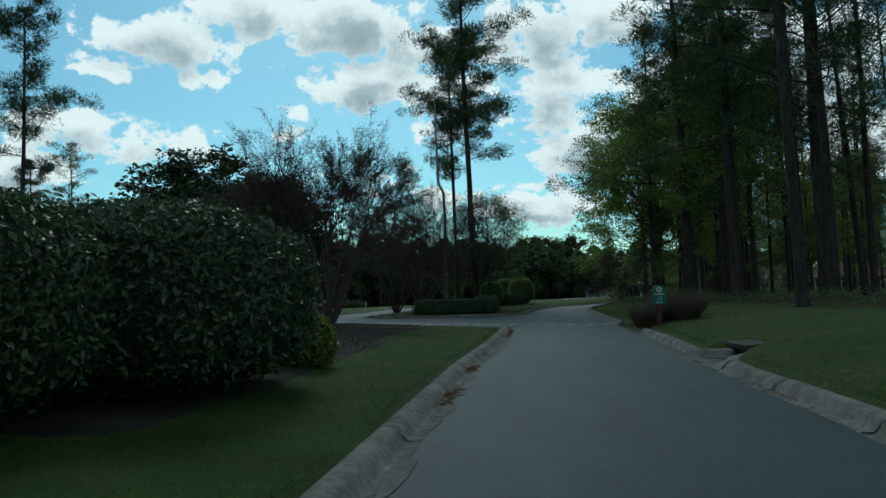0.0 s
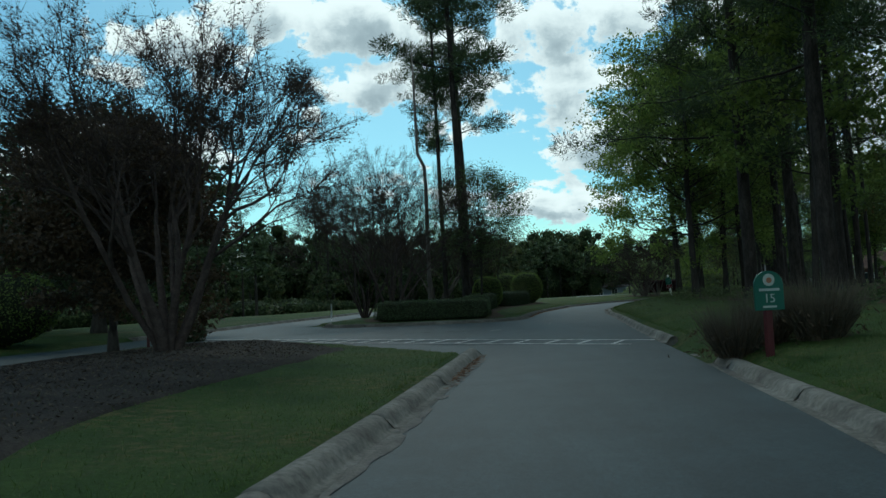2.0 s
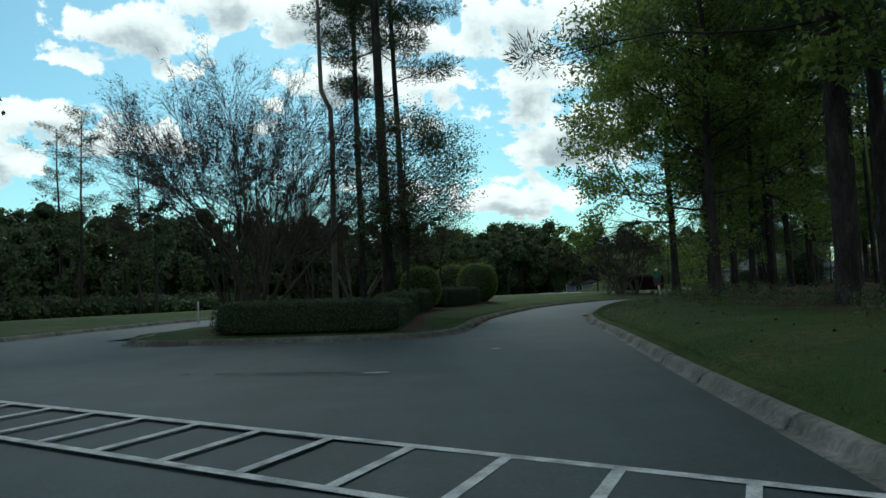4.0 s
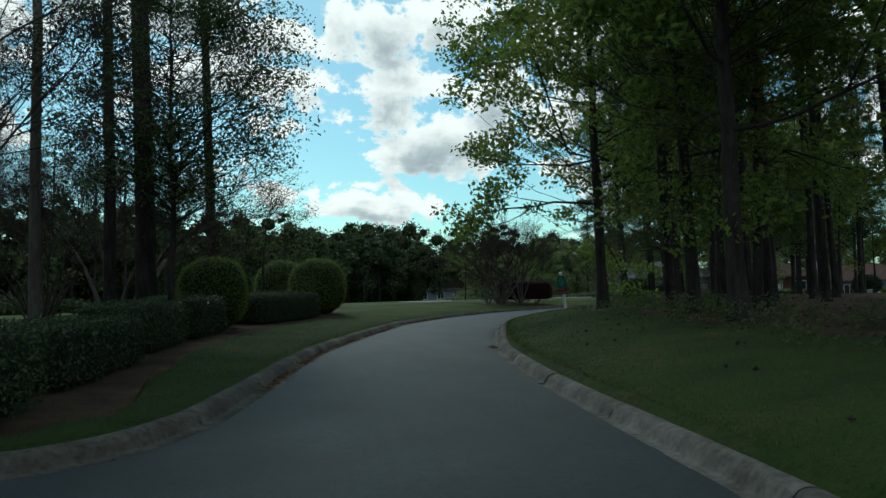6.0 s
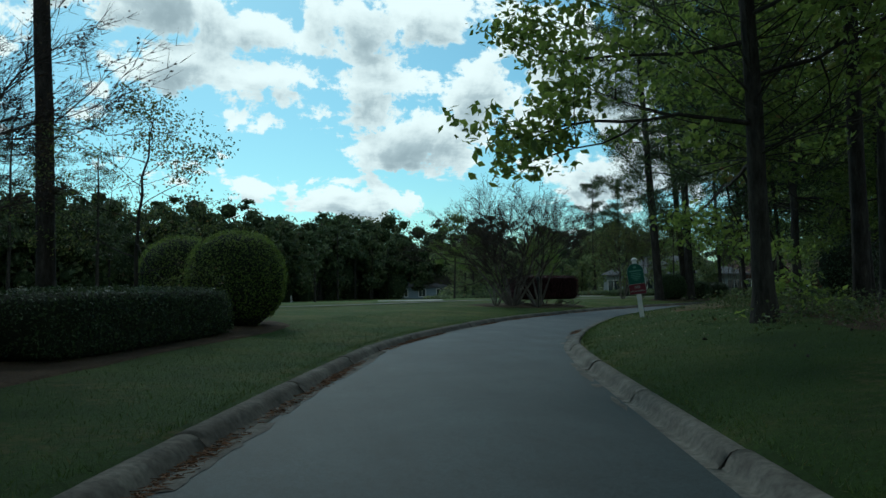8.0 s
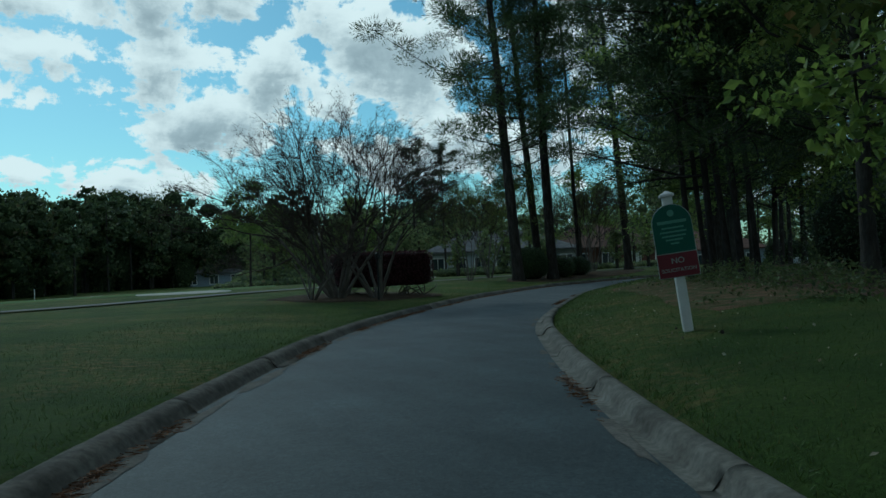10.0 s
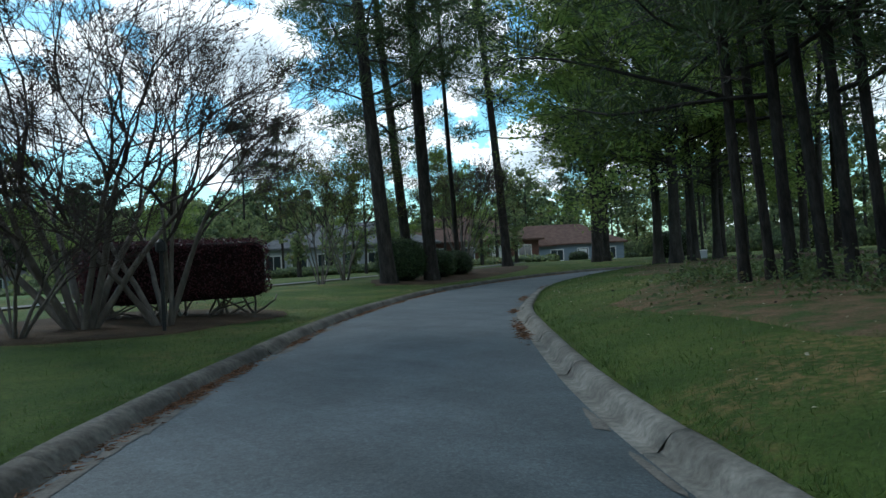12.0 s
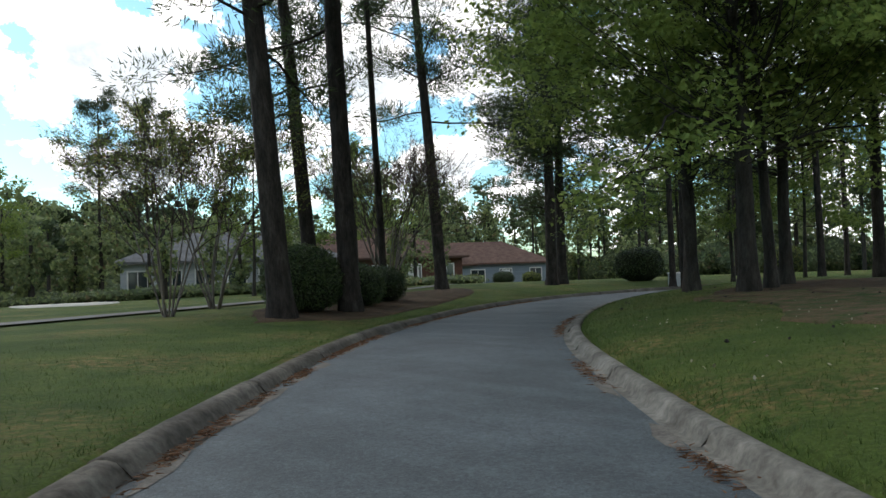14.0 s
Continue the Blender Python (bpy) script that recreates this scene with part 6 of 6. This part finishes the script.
for x, y in ((-2.0, 78), (9.0, 118), (12, 148), (-6, 60)):
    golf_flag(x, y)


# ---------------------------------------------------------------- houses
def window_unit(parent, x, y, z, w, h, face=-1):
    """A window in a wall facing -y (face -1): frame proud of the wall, pane set in it."""
    wob = part("window", bar_geo(x, z, w + 0.16, h + 0.16, y + face * 0.02), "white", parent, "white-trimmed window")
    g = Geo()
    for k in (-1, 1):
        cx = x + k * w / 4
        box_geo(g, (cx - w / 4 + 0.03, y + face * 0.035, z - h / 2 + 0.03), (cx + w / 4 - 0.03, y + face * 0.028, z + h / 2 - 0.03))
    pn = part("pane", g, "glass", wob)
    return wob


def house(x, y, turn, length, depth, wall_h, roof_h, wall_mat, roof_mat, label, base_drop=0.0, windows=4, chimney=True, wing=0.0):
    ob = root("house", x, y, gz(x, y) - base_drop, label, "house", "houses", turn=turn)
    g = Geo()
    box_geo(g, (-length / 2, -depth / 2, -0.4), (length / 2, depth / 2, wall_h), 0.02)
    part("wall", g, wall_mat, ob)

    def hip(lx, ly, cx, cy, z0, h, over=0.5):
        g = Geo()
        a, b = lx / 2 + over, ly / 2 + over
        r = max(a - b, 0.3)
        v = [(cx - a, cy - b, z0), (cx + a, cy - b, z0), (cx + a, cy + b, z0), (cx - a, cy + b, z0), (cx - r, cy, z0 + h), (cx + r, cy, z0 + h)]
        v += [(p[0], p[1], z0 - 0.18) for p in v[:4]]
        g.add(v, [(1, 2, 5), (3, 0, 4), ], [(0, 1, 5, 4), (2, 3, 4, 5), (0, 6, 7, 1), (1, 7, 8, 2), (2, 8, 9, 3), (3, 9, 6, 0), (6, 9, 8, 7)])
        return g

    part("roof", hip(length, depth, 0, 0, wall_h + 0.18, roof_h), roof_mat, ob)
    if wing:
        g = Geo()
        box_geo(g, (-length * 0.18 - wing / 2, -depth / 2 - 2.6, -0.4), (-length * 0.18 + wing / 2, -depth / 2 + 0.1, wall_h - 0.1), 0.02)
        part("wing_wall", g, "shaded_siding", ob, "pale front wing")
        part("wing_roof", hip(3.2, wing, 0, 0, 0, roof_h * 0.62), roof_mat, ob).matrix_local = pose(-length * 0.18, -depth / 2 - 1.2, wall_h + 0.08, 0, 0, 90)
    for i in range(windows):
        wx = -length / 2 + length * (i + 0.5) / windows
        if wing and abs(wx + length * 0.18) < wing / 2 + 0.8:
            window_unit(ob, wx, -depth / 2 - 2.6, wall_h * 0.55, 1.5, 1.3)
        else:
            window_unit(ob, wx, -depth / 2, wall_h * 0.55, 1.3, 1.4)
    g = Geo()
    box_geo(g, (length * 0.2 - 0.5, -depth / 2 - 0.05, 0), (length * 0.2 + 0.5, -depth / 2 + 0.02, 2.1), 0.01)
    part("door", g, "white", ob, "white front door")
    if chimney:
        g = Geo()
        box_geo(g, (-length * 0.34 - 0.5, -0.6, wall_h * 0.5), (-length * 0.34 + 0.5, 0.4, wall_h + roof_h + 0.7), 0.03)
        part("chimney", g, "siding", ob, "pale chimney")
    return ob


house(95, 147, -45, 17, 10, 2.7, 2.6, "shaded_siding", "roof_brown", "low pale blue house with a brown hipped roof and front wing", 0.2, 5, True, 5)
house(58, 141, -25, 16, 10, 2.7, 2.3, "siding", "roof_grey", "low pale house with white-trimmed windows and grey roof", 0.1, 7, False)
house(72, 140, -30, 15, 10, 2.7, 2.8, "brick", "roof_brown", "low brick house behind roadside pines", 0.1, 5, False)
house(44, 199, -12, 20, 10, 2.2, 1.5, "shaded_siding", "roof_grey", "long low grey house below the distant trees", 0.1, 6, False)
house(128, 123.4, -70, 9, 8, 2.8, 2.6, "shaded_siding", "roof_grey", "pale blue house with a grey roof beyond the oaks", 0.1, 5, True)
house(100, 60, -100, 15, 10, 2.8, 2.6, "brick", "roof_brown", "brick house half hidden behind the woods", 0.1, 5, False)


# ---------------------------------------------------------------- grass, litter and cones
def grass_verge():
    rng = np.random.default_rng(101)
    n = 210000
    k = rng.integers(10, len(ROAD) - 40, n)
    f = rng.random((n, 1))
    p = ROAD[k] * (1 - f) + ROAD[k + 1] * f
    right = rng.random(n) < 0.55
    off = HW[k] + 0.5 + 4.0 * rng.random(n) ** 1.7
    q = p + SIDE[k] * (off * np.where(right, 1, -1))[:, None]
    d2, _, _ = nearest(BACK_ROAD[::2], BACK_SIDE[::2], q[:, 0], q[:, 1])
    clear = (poly_distance(PLAZA, q[:, 0], q[:, 1]) > 0.62) & (d2 > HALF + 0.6)
    clear &= (poly_distance(MOUTH, q[:, 0], q[:, 1]) > 0.6) & ~((q[:, 0] > 4.8) & (q[:, 0] < 7) & (q[:, 1] > 13.7) & (q[:, 1] < 15))
    clear &= ~((q[:, 0] > 3.6) & (q[:, 0] < 6.8) & (q[:, 1] > 23.9) & (q[:, 1] < 28.9))
    q = q[clear]
    z = ground_z(q[:, 0:1], q[:, 1:2])
    g = Geo()
    spikes(g, rng, np.c_[q, z - 0.01], np.tile((0, 0, 1.0), (len(q), 1)), 0.06, 0.008, 0.55)
    tagged(part("grass", g, "blade"), "short uneven green grass along the kerbs", "grass", kind="stuff")


grass_verge()


def litter():
    """Fallen pine straw in the gutters, in drifts."""
    rng = np.random.default_rng(111)
    g = Geo()
    seg = np.r_[0, np.cumsum(np.linalg.norm(np.diff(ROAD, axis=0), axis=1))]
    for i in range(80):
        left = rng.random() < 0.86
        s = rng.uniform(seg[60], seg[-70]) if rng.random() < 0.08 else rng.uniform(arc_at(ROAD, 7.1, 49), seg[-60])
        c = np.array([np.interp(s, seg, ROAD[:, j]) for j in (0, 1)])
        d = np.array([np.interp(s, seg, SIDE[:, j]) for j in (0, 1)])
        a = np.array((-d[1], d[0]))
        if poly_distance(PLAZA, c[None, 0], c[None, 1])[0] < 0.5:
            continue
        n = int(rng.uniform(60, 220))
        ln = rng.uniform(0.15, 0.8)
        o = (np.interp(s, seg, HW) + 0.06) * (-1 if left else 1)
        q = c + d * o + np.outer(rng.normal(0, ln, n), a) + np.outer(rng.normal(0, 0.045, n), d)
        pos = np.c_[q, rng.uniform(0.016, 0.034, n)]
        spikes(g, rng, pos, np.c_[rng.normal(0, 1, (n, 2)), np.full(n, 0.03)], 0.09, 0.012, 0.05)
    tagged(part("straw_litter", g, "litter"), "rust-brown pine straw drifts in the gutters", "litter", kind="stuff")
    g = Geo()
    for i in range(240):
        s = rng.uniform(seg[70], seg[-60])
        c = np.array([np.interp(s, seg, ROAD[:, j]) for j in (0, 1)])
        d = np.array([np.interp(s, seg, SIDE[:, j]) for j in (0, 1)])
        a = np.array((-d[1], d[0]))
        if poly_distance(PLAZA, c[None, 0], c[None, 1])[0] < 0.5:
            continue
        o = (np.interp(s, seg, HW) - 0.02) * (-1 if rng.random() < 0.65 else 1.05)
        k = 9
        t = np.arange(k) * 2 * np.pi / k
        ln, wd = rng.uniform(0.15, 0.7), rng.uniform(0.03, 0.11)
        rr = rng.uniform(0.6, 1.2, k)
        q = c + d * o + np.outer(np.cos(t) * ln * rr, a) + np.outer(np.sin(t) * wd * rr, d)
        z = 0.0135 + 0.0001 * (i % 20)
        g.add(np.vstack([np.c_[q, np.full(k, z)], [[*(c + d * o), z + 0.003]]]), [(m, (m + 1) % k, k) for m in range(k)])
    tagged(part("gutter_grit", g, "grit"), "pale sandy grit along the gutters", "litter", kind="stuff")
    g = Geo()
    n = 130
    k = rng.integers(120, len(ROAD) - 60, n)
    q = ROAD[k] + SIDE[k] * (HALF + 1.0 + 5 * rng.random(n))[:, None]
    clear = poly_distance(PLAZA, q[:, 0], q[:, 1]) > 0.8
    for x, y in q[clear]:
        z = gz(x, y)
        r = rng.uniform(0.014, 0.03)
        a = rng.uniform(0, 6.28)
        tube(g, [(x - r * 1.4 * math.cos(a), y - r * 1.4 * math.sin(a), z + 0.02), (x, y, z + 0.03), (x + r * 1.6 * math.cos(a), y + r * 1.6 * math.sin(a), z + 0.02)], (r * 0.3, r, r * 0.2), 6)
    tagged(part("pine_cones", g, "pine_bark"), "fallen brown pine cones on the lawn", "litter", kind="stuff")


litter()


def scatter():
    """Chips on the mulch bed, and pale dry leaves on the turf beside the woods."""
    rng = np.random.default_rng(131)
    bed = [(-2.0, 12.5), (-1.5, 16), (-1.4, 21), (-0.7, 26), (-0.9, 30), (-4.2, 35.2), (-7.2, 32), (-8.0, 26), (-8.2, 16)]
    n = 16000
    x, y = rng.uniform(-8.2, -0.7, n), rng.uniform(12.5, 35.2, n)
    keep = poly_distance(bed, x, y) < -0.15
    x, y = x[keep], y[keep]
    z = ground_z(x[:, None], y[:, None])[:, 0] + 0.035
    g = Geo()
    leaves(g, rng, np.c_[x, y, z], np.tile((0, 0, 1.0), (len(x), 1)), 0.06, 0.4, 0.5)
    tagged(part("mulch_chips", g, "mulch_chip"), "dark shredded bark chips on the median bed", "mulch", kind="stuff")
    n = 550
    k = rng.integers(arc_index(11, 65), arc_index(34, 95), n)
    q = ROAD[k] + SIDE[k] * (HW[k] + 0.8 + 4.5 * rng.random(n))[:, None]
    z = ground_z(q[:, 0:1], q[:, 1:2])[:, 0] + 0.04
    g = Geo()
    leaves(g, rng, np.c_[q, z], np.tile((0, 0, 1.0), (n, 1)), 0.045, 0.6, 0.6)
    tagged(part("fallen_leaves", g, "dry_leaf"), "small pale dry leaves scattered on the turf", "litter", kind="stuff")


def arc_index(x, y):
    return int(((ROAD - [x, y]) ** 2).sum(1).argmin())


scatter()
